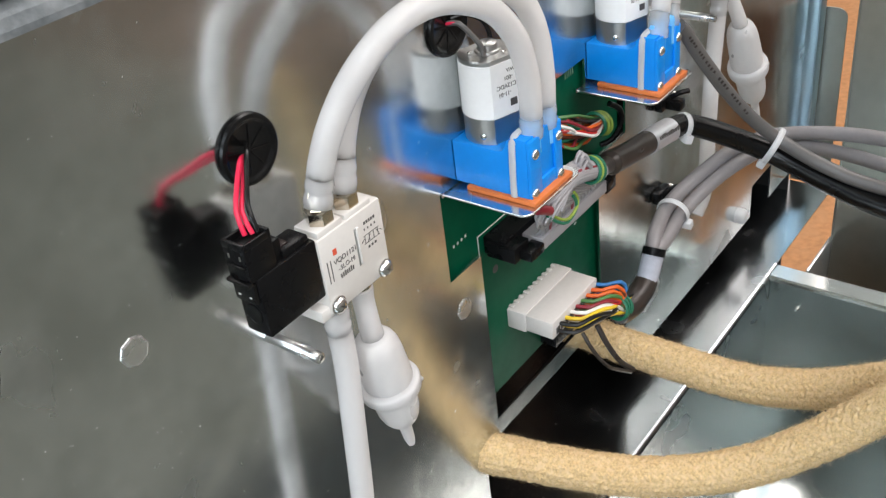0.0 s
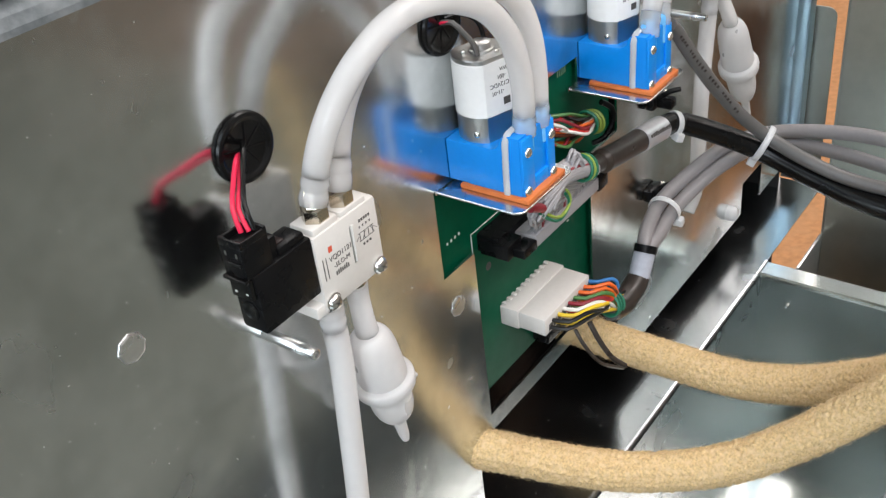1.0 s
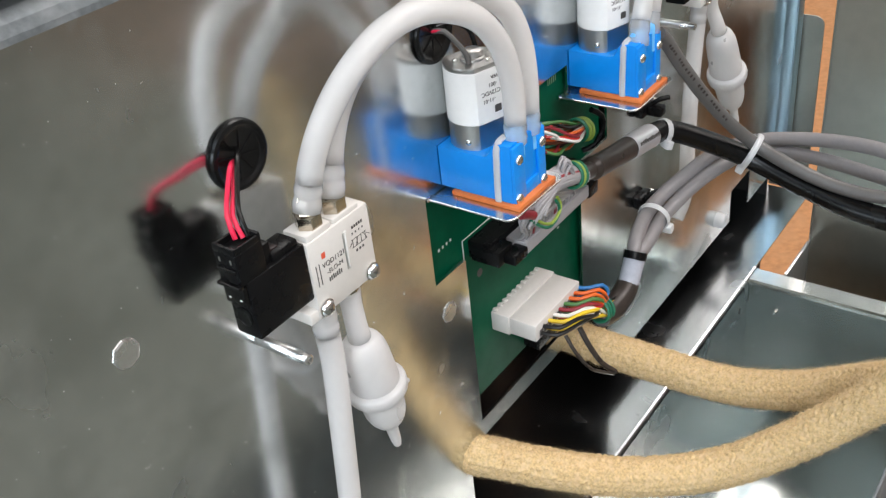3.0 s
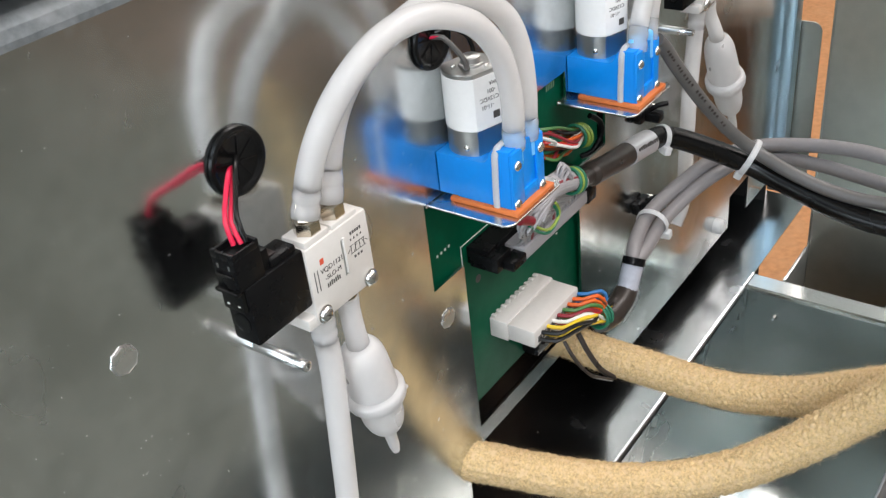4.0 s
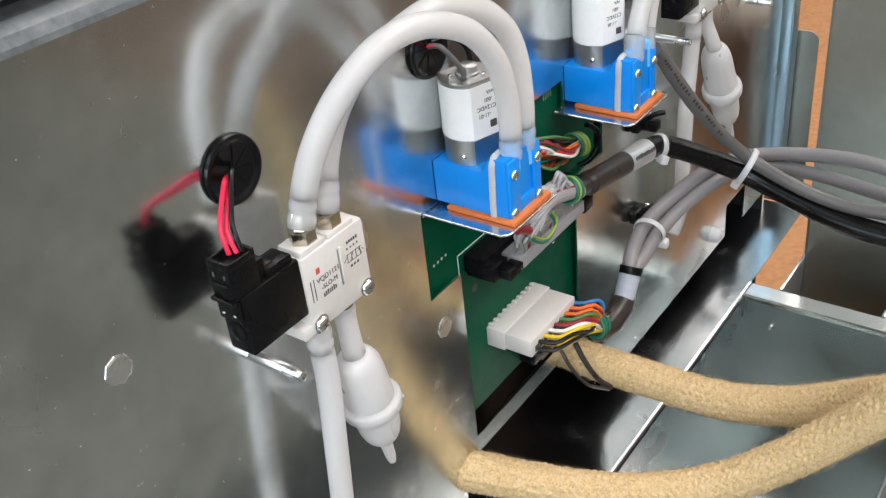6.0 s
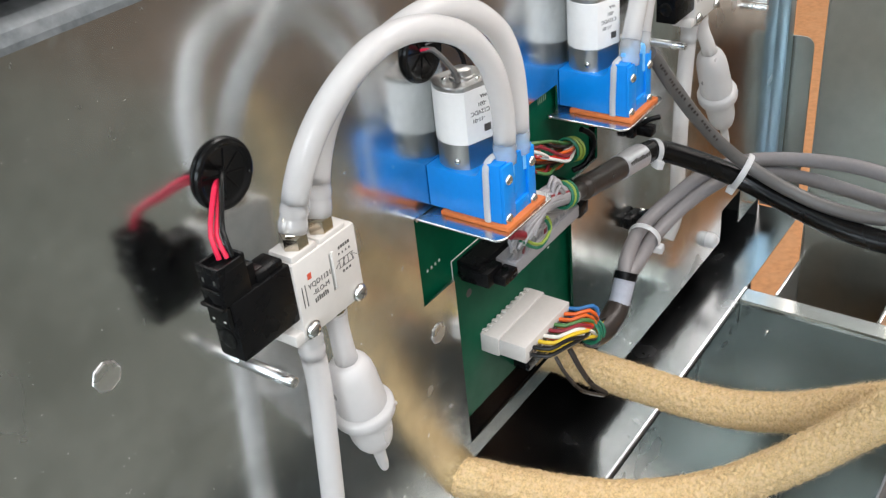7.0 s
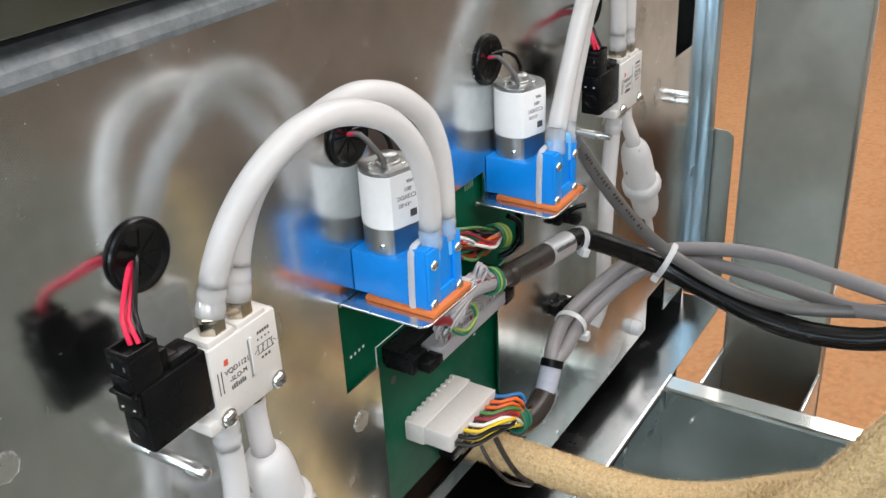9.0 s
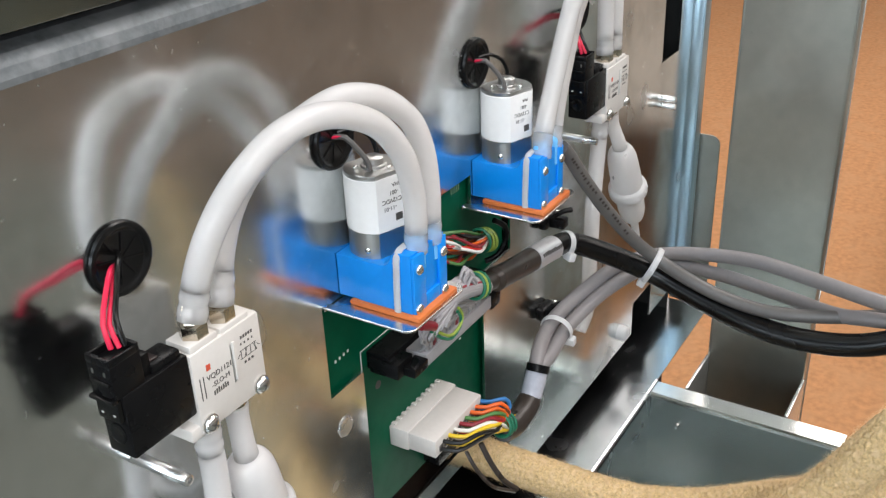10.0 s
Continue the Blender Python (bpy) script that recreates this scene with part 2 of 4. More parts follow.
PCB = material("green_board", (0.001, 0.085, 0.040), 0.42, 0, 4, 0.10, 0.02, 25, second=(0.001, 0.068, 0.032), second_scale=1.2, specular=0.12)
PCB_EDGE = material("board_edge", (0.35, 0.45, 0.25), 0.6)
SILK = material("white_ink", (0.75, 0.76, 0.72), 0.6)
INK = material("black_ink", (0.085, 0.08, 0.075), 0.6)
RED_INK = material("red_ink", (0.65, 0.10, 0.05), 0.6)
ROPE = material("tan_fibre", (0.66, 0.445, 0.225), 0.9, 0, 9, 0.65, 0.5, 20, second=(0.72, 0.54, 0.32), second_scale=4.0, second_amount=0.8)
FUZZ = material("loose_fibre", (0.70, 0.53, 0.31), 0.9, 0, 6, 0.2)
# Near-black: the shade inside the cabinet is put into the colour.
SHADED_INSIDE = material("shaded_inside", (0.016, 0.017, 0.016), 0.55, 0.2, 1, 0.2)
FLOOR = material("tan_carpet_floor", (0.45, 0.225, 0.098), 0.85, 0, 0.9, 0.4, 0.5, 1.2, second=(0.48, 0.265, 0.13), second_scale=0.2, second_amount=0.6)
WALL = material("room_wall_paint", (0.38, 0.38, 0.37), 0.85, 0, 0.15, 0.08)
CEIL = material("room_ceiling_paint", (0.72, 0.71, 0.68), 0.9, 0, 0.2, 0.05)
RED = material("red_wire", (0.62, 0.015, 0.06), 0.35, 0, 5, 0.1)
WIRE = {n: material(n + "_wire", c, 0.38, 0, 5, 0.1) for n, c in dict(
    brown=(0.11, 0.03, 0.015), red=(0.50, 0.02, 0.02), orange=(0.72, 0.13, 0.02), yellow=(0.75, 0.52, 0.03), green=(0.08, 0.20, 0.06),
    dark_green=(0.01, 0.14, 0.075), blue=(0.03, 0.16, 0.40), white=(0.75, 0.73, 0.68), black=(0.007, 0.007, 0.007), maroon=(0.25, 0.02, 0.03), lime=(0.27, 0.36, 0.06)).items()}
# Zinc tinted blue for the bluish light it reflects.
FLANGE = material("zinc_blue_reflection", (0.50, 0.68, 0.80), 0.3, 1.0, 3, 0.1, 0.0, 10, stretch=(1, 1, 0.06), second=(0.64, 0.74, 0.80), second_scale=1.0, rough_vary=0.04)
FROST = material("frosted_zinc_bend", (0.16, 0.18, 0.19), 0.55, 0.6, 5, 0.4, 0.3, 9, second=(0.30, 0.32, 0.33), second_scale=0.8, second_amount=0.6)
SILVER = material("silver_foil_label", (0.62, 0.62, 0.64), 0.3, 0.6, 4, 0.1)
CLEAR = material("clear_sleeve_film", (0.40, 0.41, 0.46), 0.14, 0.0, 4, 0.15, 0.05, 6)
# Colours of the added plates that the panel mirrors.
REFLECT_GREY = material("grey_reflection_plate", (0.104, 0.113, 0.096), 0.5, 0.2, 0.5, 0.15, 0.03, 6, second=(0.080, 0.086, 0.070), second_scale=0.05, second_amount=0.8)
REFLECT_PALE = material("pale_reflection_plate", (0.25, 0.215, 0.175), 0.6, 0, 0.5, 0.12, second=(0.21, 0.18, 0.145), second_scale=0.05)
REFLECT_BROWN = material("brown_reflection_plate", (0.098, 0.073, 0.053), 0.6, 0, 0.5, 0.15, second=(0.075, 0.058, 0.045), second_scale=0.04)
ALU = material("turned_aluminium", (0.9, 0.9, 0.89), 0.28, 1.0, 6, 0.1)
# Tray walls darker, tray floor brighter: what each reflects is in its colour.
TRAY = material("dark_toned_sheet", (0.24, 0.26, 0.24), 0.23, 1.0, 1.5, 0.15, 0.0, 6, second=(0.29, 0.31, 0.29), second_scale=0.3, second_amount=0.7)
TRAY_FLOOR = material("bright_toned_tray_floor", (0.42, 0.44, 0.42), 0.14, 1.0, 1.5, 0.15, 0.02, 3, second=(0.42, 0.44, 0.42), second_scale=0.3, second_amount=0.7, rough_vary=0.05)
LED = material("red_lens", (0.008, 0.001, 0.001), 0.4, 0, 5, 0.1)

# ---- structure: room, panel, shelf, tray, upright ----
room = thing("floor", (60, -20, -62), "tan carpet tile floor of the workshop", "floor", kind="structure")
part("floor_sheet", box(-260, 520, -260, 260, -64, -62), FLOOR, room)
for nm, b in (("wall_south", (-260, 520, -264, -260, -62, 170)), ("wall_north", (-260, 520, 260, 264, -62, 170)),
              ("wall_west", (-264, -260, -260, 260, -62, 170)), ("wall_east", (520, 524, -260, 260, -62, 170))):
    w = thing(nm, (b[0], b[2], -62), "plain beige painted workshop wall", "wall", kind="structure")
    part("wall_sheet", box(*b), WALL, w)
roof = thing("ceiling", (0, 0, 170), "plain white workshop ceiling", "ceiling", kind="structure")
part("ceiling_sheet", box(-264, 524, -264, 264, 170, 174), CEIL, roof)

# The back panel with its openings for the circuit board, the hose loops and the cable slot
XS = [-45, 26.54, 27.45, 28.65, 31.0, 37.5, 38.4, 41.0, 41.2, 59.05, 61.86, 62.5, 64.97, 67.3]
ZS = [-45, -16.0, -15.75, -13.3, -10.65, -9.65, -0.63, 3.35, 4.55, 3.0 + 7.5, 14.9]
ZS = sorted(set(ZS + [3.0, -0.85]))


def panel_solid(x, z):
    if 26.54 < x < 37.5 and -0.63 < z < 3.35 or 31.0 < x < 37.5 and 3.0 < z < 4.55:
        return False
    if 37.5 < x < 41.2 and -0.85 < z < 3.0:
        return False
    if 28.65 < x < 38.4 and -9.65 < z < 3.0:
        return False
    if 27.45 < x < 41.0 and z < -10.65:
        return False
    if 41.0 < x < 59.05 and z < -15.75:
        return False
    if 59.05 < x < 62.5 and z < -13.3:
        return False
    if x > 62.5 and z < -16.0:
        return False
    return not (61.86 < x < 64.97 and 3.0 < z < 10.5)


panel = thing("back_panel", (30, 0, -15), "galvanised sheet steel back panel, faintly mirroring, with cut openings", "panel", kind="structure")
part("sheet", sheet_cells(XS, ZS, panel_solid, 0.0, 0.12), GALV, panel, flat=True)
part("top_bend", bent_strip([(0.0, 14.9), (0.02, 15.05), (0.12, 15.3), (0.3, 15.55), (0.55, 15.72), (2.5, 15.75)], -45, 67.3, 0.1), FROST, panel, flat=True)
part("end_flange", box(67.3, 67.4, -0.75, 0.12, -16.0, 14.9, 0.03), FLANGE, panel)
part("end_lip", box(67.4, 68.6, -0.82, -0.72, -16.0, 14.9, 0.03), FLANGE, panel)
# Thin strip painted bright for light falling on the edge from above.
part("cut_edge", box(38.42, 41.18, 0.0, 0.118, -0.86, -0.846), LIT_ZINC, panel, "cut edge of the sheet, painted bright for light from above")
upper = thing("upper_panel", (20, 0, 16), "dull grey sheet above the back panel, behind a dark gap", "panel", kind="structure")
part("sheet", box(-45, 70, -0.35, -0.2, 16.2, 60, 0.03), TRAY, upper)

# Closed shell keeps room light out; near-black paint deepens the shade inside.
case = thing("cabinet_shell", (10, 10, -18), "closed sheet cabinet behind the panel, painted near-black for its shade", "cabinet", kind="structure")
part("back", box(-45, 66, 26, 26.2, -46, 60), SHADED_INSIDE, case)
part("end_plate", box(67.0, 67.2, 0.2, 26, -46, 60), SHADED_INSIDE, case)
part("end_plate", box(-45.2, -45, 0.2, 26, -46, 60), SHADED_INSIDE, case)
part("roof", box(-45, 66, 0.2, 26, 30, 30.2), SHADED_INSIDE, case)

shelf = thing("shelf", (20, 0, -18), "bright zinc-plated shelf strip below the panel", "shelf", kind="structure")
part("sheet", bent_strip([(26, -17.85), (0, -17.85), (-2.55, -17.85), (-2.64, -17.87), (-2.70, -17.92), (-2.74, -18.0), (-2.75, -27.0)], -45, 57.45, -0.1), SHELF, shelf, flat=True)
part("end_sheet", box(57.46, 68.6, -2.6, 26, -17.95, -17.85), SHELF, shelf)

# One folded sheet, toned dark on the wall and bright below as lit.
tray = thing("tray", (30, -9, -27), "folded galvanised sheet tray, walls toned dark, rim strip painted as lit", "tray", kind="structure")
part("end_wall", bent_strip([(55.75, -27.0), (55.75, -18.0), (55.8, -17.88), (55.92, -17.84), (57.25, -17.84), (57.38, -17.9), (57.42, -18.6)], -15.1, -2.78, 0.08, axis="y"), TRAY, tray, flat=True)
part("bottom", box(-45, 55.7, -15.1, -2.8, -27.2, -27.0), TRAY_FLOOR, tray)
# Bright strip laid on the rim for the lamp reflected there.
part("rim_top", box(55.9, 57.27, -15.1, -2.8, -17.757, -17.742, 0.0), LIT_ZINC, tray, "strip on the rim painted bright for the lamp it reflects")
# Dull wall, hardly seen, added so the panel mirrors dark instead of glare.
part("front_wall", box(-45, 55.9, -15.25, -15.1, -27.2, -17.9, 0.03), FROST, tray)
rivet = thing("rivet_pin", (55.7, -5.2, -20.2), "small bright rivet in the wall of the tray", "rivet")
part("pin", lathe((55.72, -4.85, -19.6), (55.2, -4.85, -19.6), [(0, 0.2), (0.1, 0.2), (0.2, 0.12), (0.4, 0.1)], 12), STEEL, rivet)

post = thing("upright_post", (62, -8, -26), "tall galvanised sheet channel post on two side brackets", "post", kind="structure")
part("web", box(62.2, 62.32, -11.15, -4.8, -30, 60), POST, post)
part("side_lip", box(62.1, 63.4, -11.27, -11.15, -30, 60, 0.03), POST, post)
# Edge and brackets take the lighter zinc to look lit.
part("lip_edge", box(63.4, 63.5, -11.32, -11.1, -30, 60, 0.02), LIT_ZINC, post, "cut edge painted bright as if lit")
part("side_lip", box(62.1, 65.5, -4.8, -4.68, -30, 60, 0.03), GALV_DARK, post)
for y in (-4.7, -11.3):
    part("side_bracket", box(57.5, 62.1, y - 0.1, y + 0.1, -27, -17.75, 0.02), LIT_ZINC, post)
part("foot_plate", box(57.5, 64, -11.5, -4.8, -27.1, -27.0), GALV_DARK, post)
corner = thing("corner_plate", (68.8, -1, -17), "dull sheet plate with a rounded corner beyond the panel", "plate", kind="structure")
bm = bmesh.new()
outline = [(0.6, -17.8), (0.6, -4.0), (-1.55, -4.0)] + [(-1.55 - 0.7 * math.sin(a), -4.7 + 0.7 * math.cos(a)) for a in (k * math.pi / 16 for k in range(1, 9))] + [(-2.25, -17.8)]
face = bm.faces.new([bm.verts.new((68.72, y, z)) for y, z in outline])
grown = bmesh.ops.extrude_face_region(bm, geom=[face])
for v in grown["geom"]:
    if isinstance(v, bmesh.types.BMVert):
        v.co.x = 68.84
part("plate", bm, POST, corner, flat=True)
# Only a grey corner shows; the rest is added for the panel's reflection.
bench = thing("bench_top", (0, -60, -31), "grey plates in front of the tray, mostly unseen, added for the panel's reflection", "bench", kind="structure")
part("plate", box(-150, 45.8, -255, -15.4, -31, -30, 0.05), REFLECT_GREY, bench)
part("plate", box(46.0, 56.5, -255, -15.4, -31, -30, 0.05), REFLECT_GREY, bench)

# Unseen plates, added to set the tones that the panel mirrors.
part("plate", box(56.7, 84, -255, -34, -31, -30, 0.05), REFLECT_GREY, bench)
part("plate", box(84.2, 215, -255, -72, -31, -30, 0.05), REFLECT_BROWN, bench, "unseen brown plate added for the panel to mirror")
part("plate", box(138, 330, -71.8, -17, -31, -30, 0.05), REFLECT_PALE, bench, "unseen tan plate added for the panel to mirror")

# ---- small fixings on the panel ----
def flush_bolt(x, z):
    b = thing("flush_bolt", (x, 0, z), "flush round steel stud head pressed into the panel", "bolt", group="stud heads in the panel")
    part("head", lathe((x, 0.0, z), (x, -1, z), [(0, 0.48), (0.04, 0.47), (0.07, 0.41), (0.072, 0.3)], 8), ALU, b, angle=5)


flush_bolt(12.87, 5.77)
flush_bolt(27.2, -2.35)


def standoff(x, z, long=2.25):
    s = thing("standoff", (x, 0, z), "bright round steel standoff screwed to the panel", "standoff", group="standoffs on the panel")
    part("shaft", lathe((x, 0, z), (x, -1, z), [(0, 0.19), (0.03, 0.2), (long - 0.5, 0.2), (long - 0.48, 0.185), (long - 0.02, 0.185), (long, 0.16), (long, 0.1), (long - 0.25, 0.09)], 20), ALU, s)


standoff(17.37, 3.12)
standoff(46.4, 3.4)
for dz in (0.0, 0.5):
    standoff(62.4, 0.0 + dz, 0.9)


def grommet(x, z, wires=()):
    g = thing("grommet", (x, 0, z), "round black rubber grommet with a slit star membrane", "grommet", group="rubber grommets")
    prof = [(0.0, 1.0), (0.02, 1.07), (0.08, 1.1), (0.17, 1.07), (0.21, 1.0), (0.20, 0.94), (0.12, 0.87), (0.09, 0.8), (0.09, 0.05)]
    part("rim", lathe((x, 0, z), (x, -1, z), prof, 40), BLACK_GLOSS, g)
    for k in range(8):
        a = k * math.pi / 4 + 0.2
        c, s = math.cos(a), math.sin(a)
        own = box(0.12, 0.76, -0.125, -0.09, -0.022, 0.022, 0.008)
        bmesh.ops.transform(own, matrix=Matrix.Translation((x, 0, z)) @ Matrix.Rotation(a, 4, "Y"), verts=own.verts)
        part("slit_rib", own, BLACK_GLOSS, g)
    return g


grommet(18.28, 9.38)
grommet(28.05, 9.5)
grommet(38.05, 9.5)
grommet(48.6, 9.4)


def wire(name, pts, r, mat, label, category="wire", group="", seg=8, step=0.3):
    w = thing(name, pts[0], label, category, group)
    part("jacket", sweep(pts, r, seg, step), mat, w)
    return w


# ---- solenoid valves ----
def valve(dx):
    v = thing("solenoid_valve", (18 + dx, -1.3, 4.3), "white and black miniature solenoid valve with printed front", "valve", group="solenoid valves")
    X = lambda x: x + dx
    # body with a stepped top and a foot
    bm = box(X(18.08), X(20.92), -2.35, -1.25, 4.28, 6.95, 0.06)
    box(X(18.2), X(19.3), -2.28, -1.32, 6.85, 7.16, 0.06, bm)
    box(X(19.4), X(20.6), -2.28, -1.32, 6.85, 7.12, 0.06, bm)
    part("body", bm, WHITE_PLASTIC, v)
    part("foot", box(X(17.72), X(18.75), -2.3, -1.3, 4.2, 4.62, 0.06), WHITE_PLASTIC, v)
    part("front_rib", box(X(19.66), X(19.78), -2.42, -2.34, 5.25, 6.55, 0.02), WHITE_PLASTIC, v)
    # Flat grey strip in place of a groove's shade.
    part("front_groove", box(X(19.60), X(19.655), -2.362, -2.34, 5.2, 6.5, 0.005), CAN, v)
    bm = box(X(15.75), X(18.08), -2.3, -1.3, 5.05, 7.05, 0.07)
    box(X(16.9), X(17.95), -2.2, -1.4, 7.0, 7.3, 0.08, bm)
    part("coil", bm, BLACK, v, "black plastic coil housing")
    part("coil_cap", lathe((X(15.76), -1.8, 5.75), (X(15), -1.8, 5.75), [(0, 0.33), (0.03, 0.33), (0.05, 0.26), (0.02, 0.2)], 20), BLACK_GLOSS, v)
    bm = box(X(15.58), X(16.62), -2.24, -1.36, 7.0, 8.02, 0.05)
    plug = part("plug", bm, BLACK, v, "black plastic wire plug")
    part("rim_wall", box(X(15.58), X(15.70), -2.24, -1.36, 8.0, 8.24, 0.03), BLACK, plug)
    part("rim_wall", box(X(16.5), X(16.62), -2.24, -1.36, 8.0, 8.28, 0.03), BLACK, plug)
    for y in (-2.24, -1.46):
        part("rim_wall", box(X(15.66), X(16.55), y, y + 0.1, 8.0, 8.22, 0.03), BLACK, plug)
    part("shoulder", box(X(16.58), X(16.98), -2.1, -1.5, 7.02, 7.72, 0.05), BLACK, plug)
    part("latch", box(X(15.5), X(15.62), -2.16, -1.44, 7.46, 7.56, 0.03), BLACK_GLOSS, plug)
    part("latch", box(X(15.44), X(15.64), -2.26, -1.34, 6.94, 7.06, 0.04), BLACK_GLOSS, plug)
    part("front_plate", box(X(15.6), X(15.78), -2.22, -1.38, 6.28, 6.96, 0.03), BLACK_GLOSS, plug, "glossy black front plate")
    for y in (-2.02, -1.58):
        part("print_mark", box(X(15.592), X(15.604), y - 0.05, y + 0.04, 6.46, 6.51), SILK, plug)
        part("key_slot", box(X(15.565), X(15.585), y - 0.03, y + 0.03, 7.72, 7.86), CAN, plug)
    part("indicator", box(X(17.0), X(17.35), -2.0, -1.6, 7.28, 7.34, 0.03), LED, v, "unlit dark red indicator lens")
    for x, z in ((18.4, 4.52), (20.62, 4.52)):
        s = part("screw", lathe((X(x), -2.35, z), (X(x), -3, z), [(0, 0.3), (0.06, 0.31), (0.08, 0.27), (0.13, 0.25), (0.2, 0.19), (0.23, 0.1)], 20), STEEL, v, "plated cross-head screw")
        # Flat dark bars give the shade of the cross recess.
        for a in (0.6, 0.6 + math.pi / 2):
            own = box(-0.15, 0.15, -0.005, 0.005, -0.025, 0.025)
            bmesh.ops.transform(own, matrix=Matrix.Translation((X(x), -2.575, z)) @ Matrix.Rotation(a, 4, "Y"), verts=own.verts)
            part("cross_slot", own, INK, s)
    for x in (18.82, 19.93):
        f = part("fitting", lathe((X(x), -1.85, 7.1), (X(x), -1.85, 9), [(0, 0.41), (0.06, 0.43), (0.46, 0.43), (0.5, 0.3), (0.55, 0.28), (0.6, 0.34), (0.8, 0.28), (0.85, 0.34), (1.1, 0.24)], 6, squash=1.0), NICKEL, v, "nickel hexagonal barbed fitting")
    for x in (18.75, 19.95):
        part("fitting", lathe((X(x), -1.8, 4.3), (X(x), -1.8, 2), [(0, 0.38), (0.25, 0.38), (0.28, 0.28), (0.6, 0.26)], 12), NICKEL, v, "nickel barbed fitting")
    # print on the front
    face = lambda x, z, a=0: Matrix.Translation((X(x), -2.358, z)) @ Matrix.Rotation(radians(90), 4, "X") @ Matrix.Rotation(radians(a), 4, "Z")
    part("lettering", words("VQD1121", 0.25, face(19.08, 5.93)), INK, v, "small black printed type code", flat=True)
    part("lettering", words("-5LO-M", 0.23, face(19.08, 5.63)), INK, v, flat=True)
    part("red_mark", box(X(18.6), X(18.76), -2.362, -2.35, 6.18, 6.38), RED_INK, v, "small red printed square")
    bm = bmesh.new()
    box(X(18.28), X(18.31), -2.362, -2.35, 5.35, 6.1, 0, bm)
    box(X(18.42), X(18.45), -2.362, -2.35, 5.35, 6.1, 0, bm)
    for k in range(7):
        box(X(18.75 + 0.09 * k), X(18.8 + 0.09 * k), -2.362, -2.35, 5.28, 5.42 + 0.02 * (k % 3), 0, bm)
    tagged(part("print_bar", bm, INK, v), kind="stuff")
    part("vent_screw", lathe((X(19.55), -2.1, 6.94), (X(19.55), -2.1, 8), [(0, 0.13), (0.1, 0.13), (0.13, 0.08), (0.1, 0.05)], 12), CAN, v)
    bm = bmesh.new()
    for k in range(2):
        own = box(-0.007, 0.007, -0.006, 0.006, -0.15, 0.15)
        bmesh.ops.transform(own, matrix=Matrix.Translation((X(20.2 + 0.4 * k), -2.356, 5.92)) @ Matrix.Rotation(0.5 - k, 4, "Y"), verts=own.verts)
        add(bm, own)
    for z, a in ((5.92, 0.9), (5.92, -0.9)):
        own = box(-0.009, 0.009, -0.006, 0.006, -0.09, 0.09)
        bmesh.ops.transform(own, matrix=Matrix.Translation((X(19.9 if a > 0 else 20.74), -2.356, z)) @ Matrix.Rotation(a, 4, "Y"), verts=own.verts)
        add(bm, own)
    for k in range(5):
        box(X(20.05 + 0.11 * k), X(20.12 + 0.11 * k), -2.362, -2.35, 6.44, 6.54, 0, bm)
    for k in range(4):
        box(X(20.02 + 0.16 * k), X(20.07 + 0.16 * k), -2.362, -2.35, 6.24, 6.31, 0, bm)
        box(X(20.0 + 0.2 * k), X(20.02 + 0.2 * k), -2.362, -2.35, 5.78, 6.08, 0, bm)
    for z in (5.78, 6.06):
        box(X(19.95), X(20.66), -2.362, -2.35, z, z + 0.014, 0, bm)
    for k in range(3):
        box(X(20.1 + 0.15 * k), X(20.18 + 0.15 * k), -2.362, -2.35, 5.58, 5.66, 0, bm)
    tagged(part("print_symbol", bm, INK, v, "printed flow symbol in thin black lines"), kind="stuff")
    return v


valve(0.0)
valve(29.1)


# ---- hoses ----
def hose(pts, label, collar=(True, True), r=0.408, pump_end=1):
    h = thing("hose", pts[0], label, "hose", group="clear silicone hoses")
    line = spline(pts, 0.18)
    a = 5 if collar[0] else 0
    b = len(line) - 5 if collar[1] else len(line) - 1
    part("tube", sweep([line[k] for k in range(a, b + 1)], r, 24, 0.18), TUBE, h)
    swell = [0.02, 0.04, 0.03, 0.0, 0.015, 0.03, 0.012, 0.0]
    for end, (k0, k1, on) in enumerate(((0, a, collar[0]), (b, len(line) - 1, collar[1]))):
        if on:
            run = [line[k] for k in range(k0, k1 + 1)]
            if end:
                run.reverse()
            part("cuff", sweep(run, lambda t: r + 0.004 + swell[min(7, int(t * 7.99))], 24, 0.09), TUBE_THIN if end == pump_end else TUBE_END, h, "clearer hose end stretched over the fitting")
    return h


HOSE = "translucent milky silicone hose arching from valve to pump"
hose([(18.84, -1.85, 7.6), (18.97, -1.88, 8.05), (19.11, -2.1, 9.02), (19.4, -2.4, 10.02), (19.97, -2.7, 10.98), (20.7, -3.0, 11.74), (21.72, -3.2, 12.26), (22.89, -3.35, 12.42), (24.1, -3.5, 12.21), (25.51, -3.55, 11.56), (26.54, -3.5, 10.75), (27.46, -3.4, 9.63), (28.18, -3.2, 8.22), (28.46, -3.08, 6.99), (28.47, -3.0, 5.62)], HOSE)
hose([(19.95, -1.85, 7.6), (20.06, -1.85, 8.1), (20.28, -1.86, 9.04), (20.75, -1.9, 10.05), (21.46, -1.97, 10.86), (22.3, -2.08, 11.38), (23.09, -2.25, 11.73), (23.76, -2.45, 12.0), (24.46, -2.65, 12.22), (25.19, -2.8, 12.29), (25.95, -2.95, 12.15), (26.9, -3.05, 11.77), (27.8, -3.1, 11.14), (28.63, -3.1, 10.3), (29.2, -3.08, 9.04), (29.43, -3.05, 7.58), (29.44, -3.02, 6.46), (29.43, -3.0, 5.6)], HOSE)
